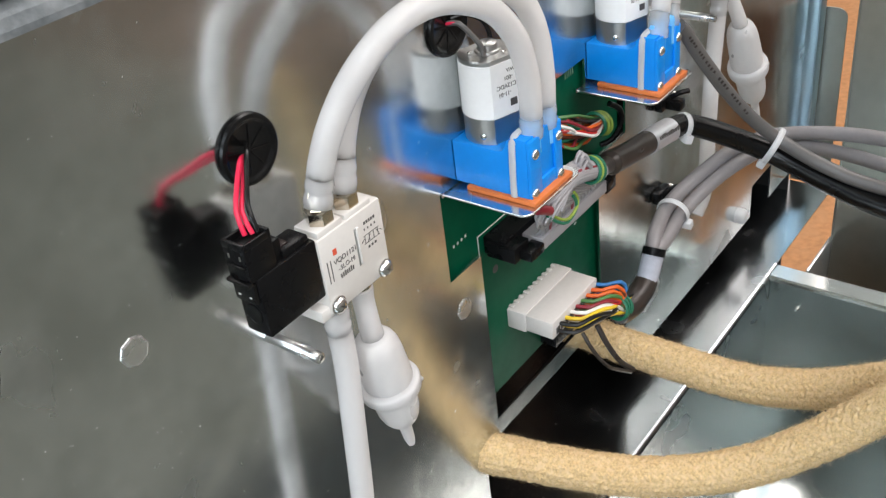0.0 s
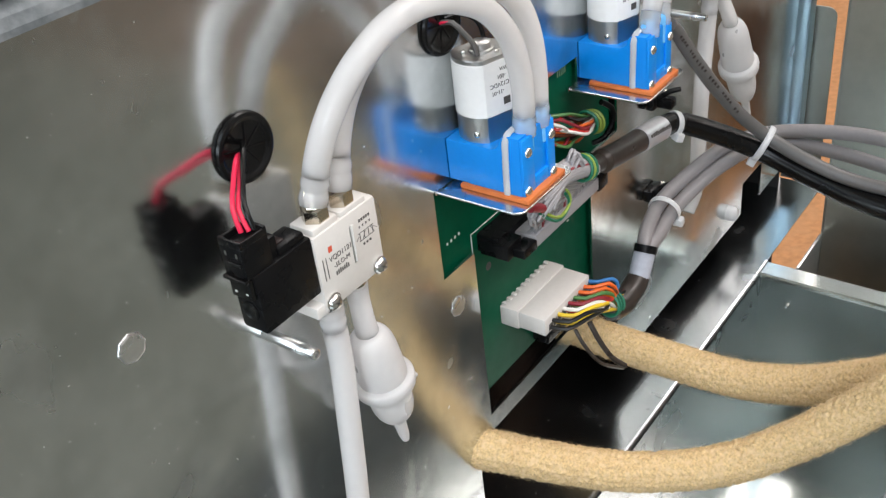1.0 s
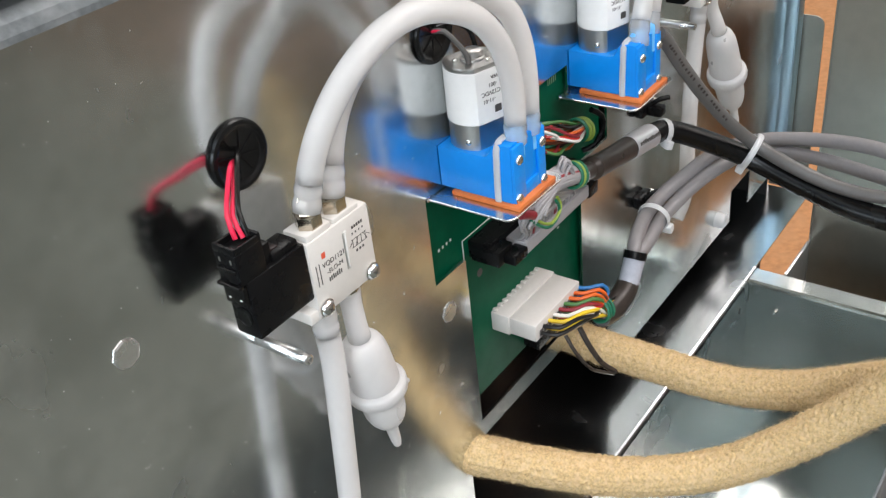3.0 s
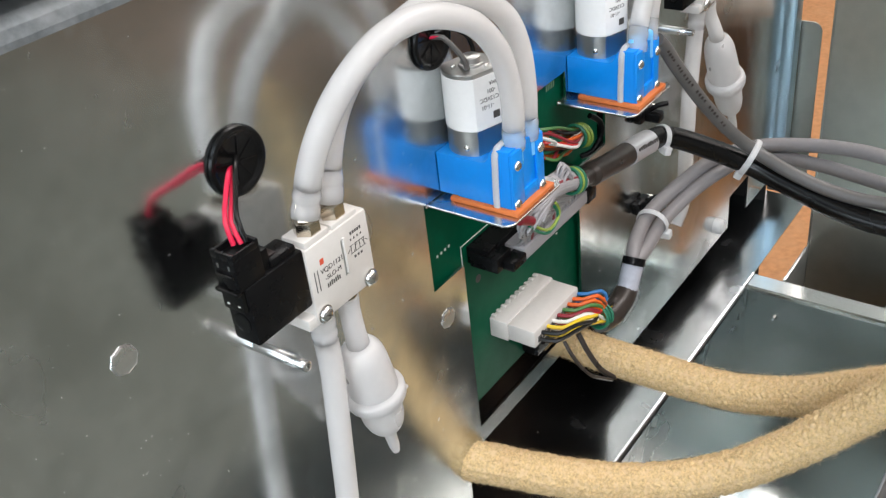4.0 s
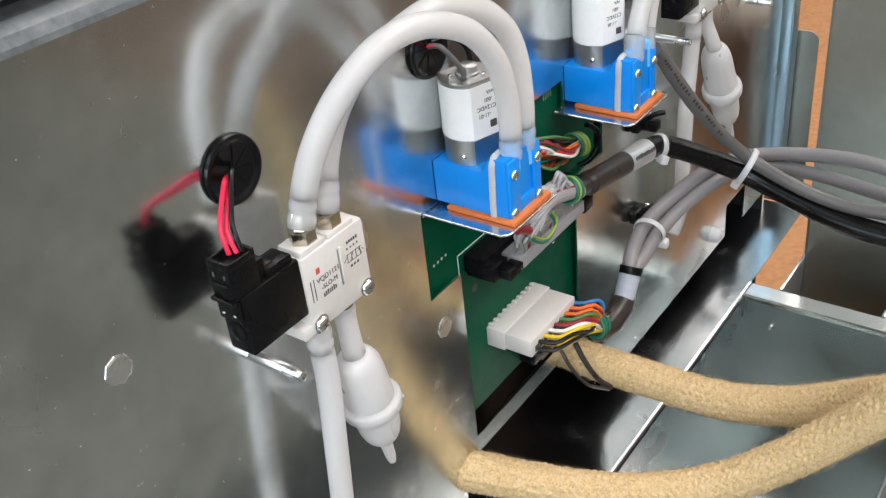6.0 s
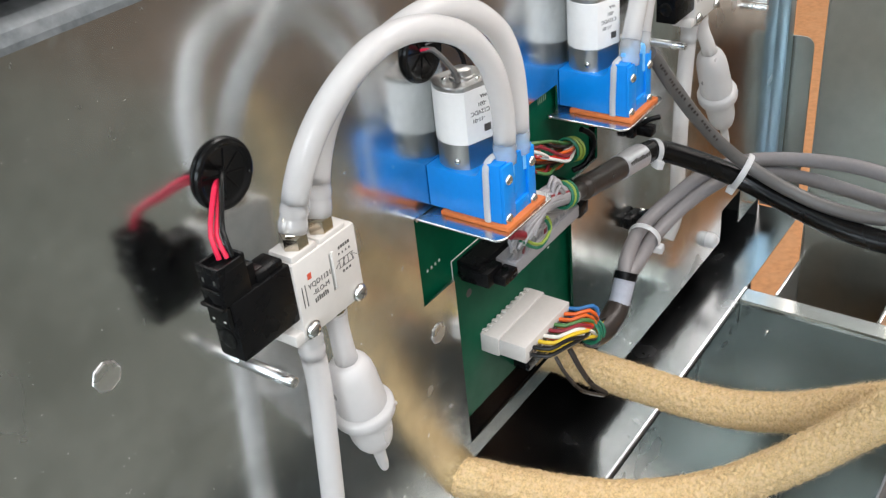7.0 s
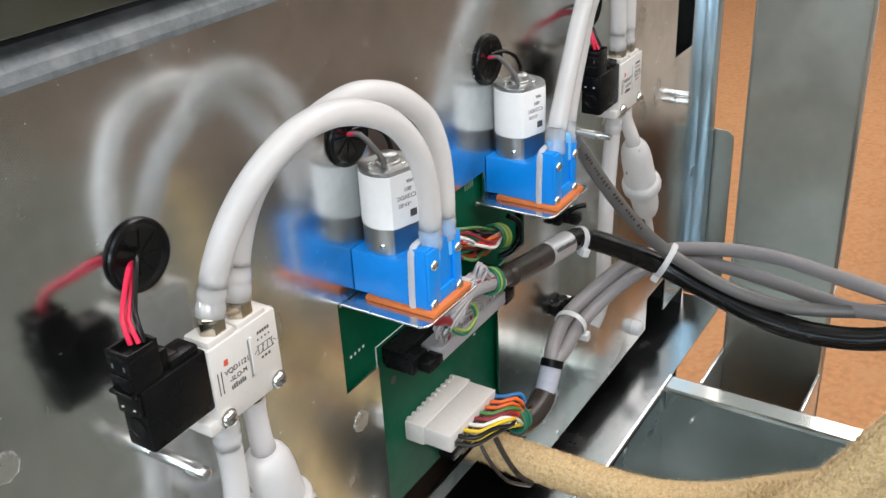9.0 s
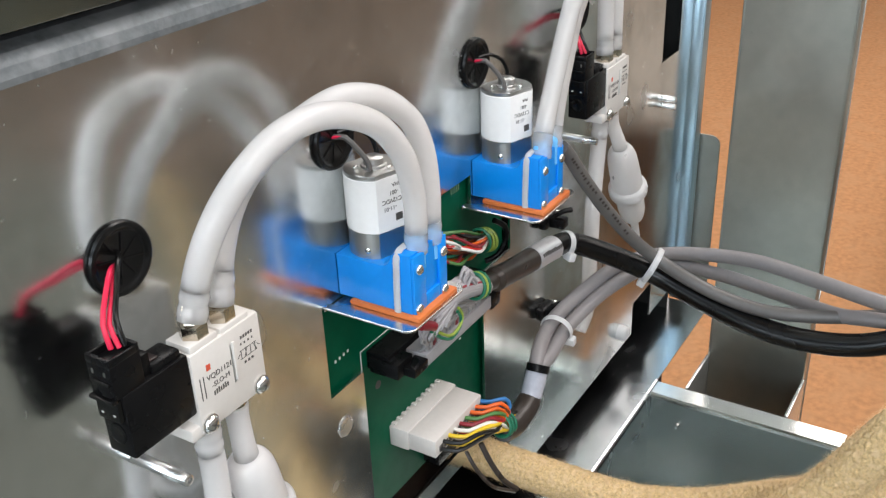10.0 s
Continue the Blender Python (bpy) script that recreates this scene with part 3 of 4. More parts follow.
hose([(38.4, -3.05, 5.6), (38.7, -3.0, 6.6), (39.51, -2.9, 7.83), (40.53, -2.8, 9.28), (41.61, -2.7, 10.74), (42.75, -2.6, 12.0), (44.2, -2.4, 13.0), (46.0, -2.2, 12.8), (47.4, -2.0, 11.4), (47.85, -1.85, 9.8), (47.92, -1.85, 7.5)], HOSE, pump_end=0)
hose([(39.6, -3.0, 5.7), (39.75, -2.95, 6.45), (40.45, -2.85, 7.9), (41.5, -2.7, 9.36), (42.6, -2.6, 11.0), (44.6, -2.4, 12.1), (46.8, -2.2, 12.4), (48.5, -2.0, 11.4), (49.05, -1.85, 9.72), (49.03, -1.85, 7.5)], HOSE, pump_end=0)
hose([(18.7, -1.8, 4.0), (18.7, -1.8, 3.4), (18.71, -1.8, 1.83), (18.51, -1.8, -0.48), (18.17, -1.8, -3.96), (17.8, -1.7, -8.0), (17.5, -1.6, -16.0)],
     "translucent milky silicone hose hanging below the valve", (True, False), 0.41)
hose([(47.85, -1.8, 4.0), (47.75, -1.8, 3.4), (47.5, -1.8, 1.8), (47.2, -1.8, -0.5), (47.3, -1.7, -3.5), (47.48, -1.6, -5.72), (47.23, -1.6, -7.2), (46.5, -1.5, -8.1)],
     "translucent milky silicone hose hanging below the valve", (True, False), 0.41)


def filter_bulb(neck, tip):
    """neck: the line of the short hose from the valve to the cup; tip: the nipple's end."""
    f = thing("exhaust_filter", tip, "milky plastic bulb filter with a round flange and nipple", "filter", group="bulb filters")
    top, tip = Vector(neck[-1]), Vector(tip)
    n = (top - tip).length / 5.9
    part("neck_hose", sweep(neck, lambda t: 0.36 + 0.06 * math.exp(-(t / 0.15) ** 2) + 0.05 * t ** 3, 24, 0.12), TUBE, f, "short clear hose")
    for name, prof in (("upper_cup", [(-0.12, 0.46), (-0.02, 0.58), (0.15, 0.70), (0.4, 0.79), (0.8, 0.84), (1.7, 0.88), (2.25, 0.9)]),
                       ("flange", [(2.12, 0.88), (2.2, 1.06), (2.3, 1.11), (2.6, 1.10), (2.7, 1.04), (2.72, 0.7)]),
                       ("lower_cup", [(2.68, 0.80), (3.3, 0.80), (3.75, 0.77), (4.1, 0.68), (4.35, 0.55), (4.55, 0.36), (4.65, 0.27), (4.8, 0.24), (5.6, 0.2), (5.9, 0.14)])):
        part(name, lathe(top, tip, [(d * n, r) for d, r in prof], 32), FILTER, f)
    c = top + (tip - top).normalized() * 2.48 * n
    part("nub", lathe(c + Vector((0.62, -0.75, 0.1)), c + Vector((0.8, -1.0, 0.1)), [(0, 0.1), (0.14, 0.09), (0.2, 0.05)], 8), FILTER, f)


filter_bulb([(19.95, -1.8, 4.0), (20.0, -1.8, 3.2), (20.04, -1.8, 2.5), (20.1, -1.8, 1.85)], (21.0, -1.82, -3.75))
filter_bulb([(49.15, -1.8, 4.0), (49.5, -1.8, 3.2), (50.0, -1.9, 2.3), (50.5, -1.9, 1.5)], (54.0, -1.9, -5.6))


# ---- pumps on their brackets ----
def pump():
    p = thing("diaphragm_pump", (28.9, -1.7, 3.3), "blue diaphragm pump with a silver motor and white label", "pump", group="diaphragm pumps")
    side = [(-0.02, 3.5), (-0.02, 5.2), (-2.0, 5.2), (-2.22, 5.26), (-2.36, 5.42), (-2.46, 5.68), (-2.6, 5.82), (-2.75, 5.85), (-3.3, 5.85), (-3.3, 3.44), (-1.0, 3.44), (-0.9, 3.5)]
    bm = bmesh.new()
    cap = bm.faces.new([bm.verts.new((27.62, y, z)) for y, z in side])
    grown = bmesh.ops.extrude_face_region(bm, geom=[cap])
    for v in grown["geom"]:
        if isinstance(v, bmesh.types.BMVert):
            v.co.x = 29.88
    bmesh.ops.recalc_face_normals(bm, faces=bm.faces)
    bmesh.ops.bevel(bm, geom=[e for e in bm.edges if abs(e.verts[0].co.x - e.verts[1].co.x) < 0.01], offset=0.05, segments=2, affect="EDGES", profile=0.5)
    head = part("housing", bm, BLUE, p)
    bm = box(27.64, 28.4, -3.42, -3.28, 3.46, 5.78, 0.05)
    part("face_rib", bm, BLUE, head)
    bm = box(29.35, 29.86, -3.42, -3.28, 3.46, 5.78, 0.05)
    part("face_rib", bm, BLUE, head)
    part("face_rib", box(28.38, 29.37, -3.40, -3.28, 3.46, 4.0, 0.05), BLUE, head)
    for x, z in ((27.86, 3.66), (27.98, 5.2), (29.6, 3.62), (29.6, 5.2)):
        s = part("screw", lathe((x, -3.42, z), (x, -4, z), [(0, 0.2), (0.05, 0.2), (0.09, 0.17), (0.14, 0.1)], 16), STEEL, head, "plated cross-head screw")
    for x in (28.42, 29.4):
        part("nozzle", lathe((x, -3.0, 5.0), (x, -3.0, 7), [(0, 0.36), (0.75, 0.36), (1.0, 0.35), (1.2, 0.3), (1.28, 0.2)], 18), BLUE_CLEAR, head, "clear blue hose nozzle")
    # motor can with two flats
    turn = radians(-18)
    swing = Matrix.Translation((28.9, -1.1, 0)) @ Matrix.Rotation(turn, 4, "Z") @ Matrix.Translation((-28.9, 1.1, 0))
    def can(z0, z1, r, flat, bm=None):
        own = lathe((28.9, -1.1, z0), (28.9, -1.1, z1), [(0, r - 0.03), (0.03, r), (z1 - z0 - 0.03, r), (z1 - z0, r - 0.03)], 48)
        for v in own.verts:
            d = Vector((math.sin(turn), -math.cos(turn)))
            s = (v.co.x - 28.9) * d.x + (v.co.y + 1.1) * d.y
            over = s - max(-flat, min(flat, s))
            v.co.x -= over * d.x
            v.co.y -= over * d.y
        return own
    motor = part("motor_can", can(5.1, 8.42, 1.1, 0.89), CAN, p, "brushed silver motor can", angle=14)
    part("label_wrap", can(6.2, 8.25, 1.13, 0.92), PAPER, motor, "white paper label round the can", angle=14)
    part("end_boss", lathe((28.9, -1.1, 8.4), (28.9, -1.1, 9), [(0, 0.48), (0.1, 0.46), (0.12, 0.38), (0.34, 0.36), (0.38, 0.30), (0.40, 0.1)], 24), CAN, motor)
    for k in range(3):
        a = 0.5 + 2.1 * k
        part("end_tab", box(28.9 + 0.7 * math.cos(a) - 0.1, 28.9 + 0.7 * math.cos(a) + 0.1, -1.1 + 0.7 * math.sin(a) - 0.06, -1.1 + 0.7 * math.sin(a) + 0.06, 8.41, 8.55, 0.02), STEEL, motor)
    part("can_screw", lathe((27.86, -1.35, 5.55), (26, -1.8, 5.55), [(0, 0.12), (0.06, 0.12), (0.1, 0.06)], 12), STEEL, motor)
    # print, upside down on the flat of the label
    for k, (t, s) in enumerate((("-11-01", 0.22), ("C12VDC", 0.235), ("-001", 0.22), ("WA", 0.2))):
        m = swing @ Matrix.Translation((28.82 + 0.1 * k, -2.027, 7.05 + 0.29 * k)) @ Matrix.Rotation(radians(90), 4, "X") @ Matrix.Rotation(radians(180), 4, "Z")
        part("lettering", words(t, s, m), INK, motor, "small black print, upside down", flat=True)
    own = box(29.05, 29.35, -2.032, -2.02, 6.5, 6.78)
    bmesh.ops.transform(own, matrix=swing, verts=own.verts)
    part("print_block", own, INK, motor)
    return p


def bracket():
    b = thing("pump_bracket", (28.9, -1.8, 3.1), "bright sheet tongue bent out of the panel under the pump", "bracket", group="pump brackets")
    bm = bmesh.new()
    pts = [(26.78, 0.1), (26.78, -3.3)] + [(27.23 - 0.45 * math.cos(a), -3.3 - 0.45 * math.sin(a)) for a in (k * math.pi / 12 for k in range(1, 7))]
    pts += [(30.25 + 0.45 * math.sin(a), -3.3 - 0.45 * math.cos(a)) for a in (k * math.pi / 12 for k in range(0, 7))] + [(30.7, 0.1)]
    face = bm.faces.new([bm.verts.new((x, y, 3.2)) for x, y in pts])
    grown = bmesh.ops.extrude_face_region(bm, geom=[face])
    for v in grown["geom"]:
        if isinstance(v, bmesh.types.BMVert):
            v.co.z = 3.3
    bmesh.ops.bevel(bm, geom=[e for e in bm.edges if abs(e.verts[0].co.z - e.verts[1].co.z) < 0.01], offset=0.025, segments=1, affect="EDGES")
    part("tongue", bm, GALV_SHINY, b)
    part("root_tab", box(26.62, 26.82, -0.06, 0.1, 3.22, 3.42, 0.03), STEEL, b)
    return b


def gasket():
    g = thing("pump_gasket", (28.9, -2, 3.3), "orange silicone rubber pad under the pump", "gasket", group="pump pads")
    bm = box(27.45, 30.15, -3.66, -0.6, 3.3, 3.5, 0.06)
    part("pad", bm, ORANGE, g)
    return g


def pump_tie():
    g = thing("cable_tie", (28.2, -2.6, 3.2), "white nylon cable tie strapping the pump to its bracket", "cable tie", group="pump ties")
    pts = [(27.56, -2.72, 3.05), (27.55, -2.72, 4.0), (27.55, -2.74, 5.2), (27.58, -2.74, 5.62), (27.75, -2.74, 5.86), (28.1, -2.74, 5.93), (29.3, -2.74, 5.93), (29.8, -2.74, 5.9), (29.95, -2.74, 5.6), (29.97, -2.72, 3.05)]
    own = sweep(pts, 0.065, 8, 0.15)
    for v in own.verts:
        v.co.y = -2.74 + (v.co.y + 2.74) * 2.2
    part("strap", own, TIE, g)
    part("lock", box(29.85, 30.3, -2.95, -2.5, 5.7, 6.1, 0.05), TIE, g)
    return g


for make in (bracket, gasket, pump, pump_tie):
    a = make()
    copy_thing(a, Matrix.Translation(Vector((10, 0, 0)) * U) @ a.matrix_basis)

for dx in (0, 10):
    wire("motor_lead", [(28.05 + dx, -0.1, 9.6), (28.1 + dx, -0.55, 9.65), (28.3 + dx, -0.9, 9.2), (28.38 + dx, -1.2, 8.8), (28.38 + dx, -1.3, 8.42)], 0.1, GREY_DARK, "short dark grey lead from grommet to motor", group="motor leads")
    wire("motor_lead", [(28.25 + dx, -0.1, 9.7), (28.7 + dx, -0.45, 9.75), (29.2 + dx, -0.75, 9.4), (29.35 + dx, -0.9, 8.9), (29.35 + dx, -0.95, 8.42)], 0.085, BLACK_GLOSS, "short black lead from grommet to motor", group="motor leads")
    wire("motor_lead", [(27.95 + dx, -0.1, 9.62), (28.05 + dx, -0.42, 9.68), (28.16 + dx, -0.6, 9.6)], 0.055, RED, "red lead end beside the grommet", group="motor leads")
for dx in (0, 29.9):
    s = -0.8 if dx else 0.0
    wire("valve_lead", [(18.0 + dx, -0.1, 9.3), (17.45 + dx + s, -0.6, 9.5), (16.75 + dx + s, -1.1, 9.15), (16.2 + dx + s, -1.55, 8.8), (16.1 + dx + s, -1.8, 8.2)], 0.078, RED, "glossy red lead from grommet to valve plug", group="valve leads")
    wire("valve_lead", [(18.1 + dx, -0.1, 9.2), (17.5 + dx + s, -0.65, 9.3), (16.9 + dx + s, -1.15, 9.0), (16.35 + dx + s, -1.6, 8.75), (16.25 + dx + s, -1.95, 8.2)], 0.072, RED, "glossy red lead from grommet to valve plug", group="valve leads")
    wire("valve_lead", [(18.25 + dx, -0.1, 9.6), (17.75 + dx + s, -0.6, 9.6), (17.15 + dx + s, -1.1, 9.2), (16.55 + dx + s, -1.65, 8.8), (16.4 + dx + s, -2.0, 8.2)], 0.078, BLACK_GLOSS, "glossy black lead from grommet to valve plug", group="valve leads")

# ---- circuit board and its connectors ----
board = thing("circuit_board", (33, 0.4, -10), "dark green circuit board mounted behind the panel opening", "circuit board")
part("laminate", box(25.6, 41.0, 0.34, 0.5, -8.6, 5.2, 0.02), PCB, board)
for k in range(4):
    part("silkscreen_mark", box(27.35 + 0.27 * k, 27.45 + 0.27 * k, 0.325, 0.34, 0.42 + 0.015 * k, 0.54 + 0.015 * k), SILK, board)
for k in range(5):
    part("silkscreen_mark", box(36.35 + 0.16 * k, 36.385 + 0.16 * k, 0.325, 0.34, 3.95, 4.4 - 0.1 * (k % 2)), PCB_EDGE, board)
for x, z in ((36.6, -3.0), (36.6, -3.7), (33.2, 1.5), (34.3, 1.3)):
    part("silkscreen_mark", box(x, x + 0.16, 0.325, 0.34, z, z + 0.08), SILK, board)
# Dark disc painted where an open hole would be in shade.
part("mounting_hole", lathe((30.0, 0.345, -2.2), (30.0, 0, -2.2), [(0, 0.2), (0.01, 0.2), (0.012, 0.12)], 16), INK, board)
part("lower_rail", box(28.6, 38.5, 0.14, 0.33, -10.4, -9.85, 0.02), BLACK, board)

# Black block added to darken the shaded board below the connector.
part("terminal_block", box(33.0, 36.6, -0.55, 0.34, -8.4, -6.5, 0.06), BLACK, board, "low black block added for the dark under the connector")
part("capacitor", lathe((32.6, 0.3, -7.0), (32.6, -1, -7.0), [(0, 0.34), (0.7, 0.34), (0.78, 0.28)], 16), WIRE["maroon"], board, "small dark red capacitor")
power = thing("power_connector", (32.7, -0.6, -5.6), "natural white nylon wire-to-board connector with coloured wires", "connector")
bm = box(30.52, 34.62, -0.62, 0.34, -5.7, -4.7, 0.05)
header = part("header", bm, NYLON, power)
for k in range(10):
    part("header_tooth", box(30.68 + 0.4 * k, 30.86 + 0.4 * k, 0.1, 0.34, -4.72, -4.62, 0.02), NYLON, header)
plug = part("plug", box(30.58, 34.55, -2.0, -0.6, -5.64, -4.76, 0.06), NYLON, power)
# Dark patches stand for the shaded openings of the wire cells.
for k in range(10):
    part("plug_cell", box(30.88 + 0.385 * k, 31.18 + 0.385 * k, -2.03, -1.98, -5.5, -5.18, 0.01), INK, plug)
# coloured wires that run from the plug into the sleeve
names = ["black", "black", "yellow", "yellow", "white", "white", "red", "maroon", "green", "green", "orange", "orange", "brown", "orange", "blue", "blue"]
for k, n in enumerate(names):
    t = k / (len(names) - 1)
    x = 31.0 + 3.5 * t
    z = -5.3 + (0.16 if k % 2 else -0.08)
    end = Vector((34.9 + 0.1 * math.cos(k), -3.0 + 0.25 * math.sin(2.1 * k), -6.35 + 0.3 * math.cos(2.1 * k)))
    bow = 0.45 * (1 - t) + 0.1
    pts = [(x, -1.9, z), (x + 0.15, -2.45 - 0.3 * (1 - t), z + 0.06), (x + 0.6 + 0.5 * (1 - t), -2.85 - bow * 0.6, z + 0.1), ((x + end.x) / 2 + 0.6, -3.05 - bow * 0.5, (z + end.z) / 2 + 0.1), end, end + Vector((1.1, 0.0, -0.35))]
    wire("connector_wire", pts, 0.095, WIRE[n], n.replace("_", " ") + " wire from the white connector into the bundle", group="connector wires", seg=7)
for k, d in enumerate((0.0, 0.22, 0.5)):
    ring = [(34.55 + d + 0.12 * math.cos(a), -3.0 + 0.52 * math.sin(a), -6.2 - 0.3 * d + 0.52 * math.cos(a)) for a in (j * math.pi / 8 for j in range(17))]
    wire("wire_tie", ring, 0.075, WIRE["dark_green"], "green wire twisted round the bundle", "wire tie", "green wire ties", seg=6, step=0.15)
wire("shrink_sleeve", [(34.75, -3.0, -6.6), (35.4, -3.0, -6.88), (36.2, -3.0, -6.93), (36.95, -3.0, -6.8), (37.65, -3.0, -6.45)], lambda t: 0.5 + 0.09 * math.sin(2.6 * t) + 0.02 * math.sin(17 * t), SLEEVE, "dark brown shrink sleeve over the wire bundle", "sleeve", seg=16)
wire("black_wire", [(32.7, -3.0, -5.9), (32.7, -3.5, -6.8), (33.1, -3.9, -7.9), (33.8, -4.2, -8.8)], 0.13, SLEEVE, "dark brown cable tail hanging over the rope", seg=10)
wire("black_wire", [(31.6, -2.9, -5.6), (31.6, -3.4, -6.4), (32.1, -3.9, -7.5), (33.6, -4.2, -8.8)], 0.09, SLEEVE, "thin dark tail hanging over the rope", seg=8)

ribbon = thing("ribbon_header", (33.2, -0.4, -1), "black latched header with a grey ribbon plug", "connector")
bm = box(29.35, 37.6, -0.75, 0.34, -1.0, -0.15, 0.05)
part("shell", bm, BLACK, ribbon)
part("latch", box(29.2, 30.3, -1.3, 0.1, -1.0, -0.3, 0.04), BLACK, ribbon, "black ejector latch")
part("latch", box(29.6, 30.62, -1.85, -1.2, -0.98, -0.55, 0.05), BLACK, ribbon, "black ejector latch")
part("latch", box(36.2, 37.1, -1.7, -0.7, -1.3, -0.4, 0.08), BLACK, ribbon, "black ejector latch")
part("ribbon_plug", box(30.65, 36.1, -1.75, -0.6, -1.05, -0.45, 0.05), RIBBON, ribbon, "light grey ribbon plug")
part("outline", box(28.95, 29.0, 0.32, 0.34, -1.2, 0.0), SILK, board)
part("outline", box(28.95, 31.2, 0.32, 0.34, -0.02, 0.03), SILK, board)
random.seed(4)
for k in range(46):
    t = k / 45
    x = 30.8 + 4.4 * ((k * 0.618) % 1.0)
    a = 2.4 * k
    w = (x - 30.8) / 4.4
    end = Vector((33.7, -2.25 + 0.4 * math.sin(a), 1.4 + 0.4 * math.cos(a)))
    rise = Vector((29.9 + 1.4 * w + 0.35 * math.sin(1.7 * k), -2.3 + 0.25 * math.cos(a), 1.0 + 0.6 * w + 0.4 * math.cos(1.3 * k)))
    top = Vector((31.6 + 0.9 * w, -2.35 + 0.3 * math.sin(a), 1.95 + 0.45 * math.cos(a)))
    pts = [(x, -1.25 - 0.3 * (k % 2), -0.5), (x - 0.25, -1.8, 0.1), rise.lerp(top, 0.35 * w), top, end, end + Vector((1.0, 0.1, -0.5))]
    red = k in (9, 31)
    wire("ribbon_wire", pts, 0.075, WIRE["maroon"] if red else RIBBON, "thin dark red wire of the ribbon harness" if red else "thin grey wire of the ribbon harness", group="ribbon wires", seg=6, step=0.35)
for k in range(14):
    peak = Vector((32.8 + 0.1 * math.sin(k), -2.3 - 0.03 * k, 2.45 + 0.25 * math.sin(1.9 * k)))
    pts = [(32.0 + 0.06 * k, -2.2 - 0.02 * k, 1.5), peak - Vector((0.35, 0, 0.25)), peak, peak + Vector((0.3, -0.02, -0.35)), (33.5, -2.1 - 0.03 * k, 1.5), (34.2, -2.2, 1.1)]
    wire("ribbon_wire", pts, 0.065, RIBBON, "thin grey wire looped at the top of the harness", group="ribbon wires", seg=6, step=0.35)
for k, d in enumerate((0.0, 0.2, 0.42)):
    ring = [(33.75 + d + 0.1 * math.cos(a), -2.25 + 0.52 * math.sin(a), 1.35 - 0.35 * d + 0.56 * math.cos(a)) for a in (j * math.pi / 8 for j in range(17))]
    wire("wire_tie", ring, 0.075, WIRE["lime"] if k == 1 else WIRE["dark_green"], "green wire twisted round the grey harness", "wire tie", "green wire ties", seg=6, step=0.15)
loop = [(30.2, -2.4, 1.3), (30.9, -2.45, 0.6), (31.63, -2.45, 0.2), (32.3, -2.45, 0.4), (32.45, -2.4, 0.75), (32.2, -2.4, 1.15)]
wire("wire_tie", loop, 0.07, WIRE["lime"], "yellow-green wire looped under the harness", "wire tie", seg=6)
wire("wire_tie", [(p[0] - 0.1, p[1], p[2] - 0.12) for p in loop], 0.07, WIRE["dark_green"], "green wire looped under the harness", "wire tie", seg=6)
wire("red_sleeve", [(29.5, -2.35, 1.75), (29.9, -2.4, 1.55), (30.3, -2.4, 1.3)], 0.2, WIRE["maroon"], "dull red sleeve on the wire tail", "sleeve", seg=12)

# small harness between the pumps
random.seed(9)
for k in range(24):
    n = ["orange", "dark_green", "maroon", "black", "red", "white", "green", "brown"][k % 8]
    a = 1.9 * k
    j = lambda: random.uniform(-0.4, 0.4)
    pts = [(33.3 + j(), -0.1, 3.0 + 0.5 * math.sin(a)), (34.3 + j(), -0.7 + 0.3 * math.cos(a) + j(), 2.6 + 0.45 * math.sin(a) + j()), (35.6 + j(), -0.85 + 0.3 * math.cos(a) + j(), 2.05 + 0.4 * math.sin(a) + j()), (37.0, -0.8 + 0.25 * math.cos(a), 1.7 + 0.3 * math.sin(a)), (38.3, -0.5, 1.35 + 0.2 * math.sin(a))]
    wire("harness_wire", pts, 0.078, WIRE[n], n.replace("_", " ") + " wire of the harness between the pumps", group="harness wires", seg=6, step=0.3)
for d in (0.0, 0.3, 0.6):
    ring = [(36.9 + d, -0.8 + 0.5 * math.sin(a), 1.75 - 0.35 * d + 0.55 * math.cos(a)) for a in (j * math.pi / 8 for j in range(17))]
    wire("wire_tie", ring, 0.08, WIRE["lime"] if d else WIRE["dark_green"], "yellow-green wire twisted round the harness", "wire tie", "green wire ties", seg=6, step=0.15)
wire("black_clamp", [(38.0, -0.9, 2.3), (38.6, -1.1, 1.8), (38.75, -1.1, 1.1), (38.3, -0.9, 0.4), (37.8, -0.5, 0.2)], 0.14, BLACK, "black plastic loop clamp at the board's edge", "clamp", seg=10)


# ---- cables, clips and ties ----
def cable(name, pts, r, mat, label, group=""):
    return wire(name, pts, r, mat, label, "cable", group, seg=18, step=0.3)


BLACK_LINE = [(41.0, -1.9, -0.5), (42.2, -1.95, -0.72), (43.26, -2.2, -0.92), (44.33, -3.29, -1.55), (45.71, -5.71, -2.88), (45.58, -8.34, -3.66), (45.09, -11.08, -4.12), (44.87, -13.8, -4.15), (44.64, -16.67, -3.39), (44.77, -19.45, -1.77)]
step_r = lambda t: 0.37 + 0.02 * math.sin(9 * t) + 0.19 * min(1.0, max(0.0, (t - 0.27) / 0.035))
wire("shrink_sleeve", [(34.1, -2.2, 1.1), (35.0, -2.05, 0.75), (36.14, -1.9, 0.4), (37.5, -1.9, 0.12), (38.88, -1.9, -0.14), (40.2, -1.9, -0.36), (41.29, -1.9, -0.56)], step_r, SLEEVE, "dark brown shrink sleeve stepping up on the thick cable", "sleeve", seg=24, step=0.08)
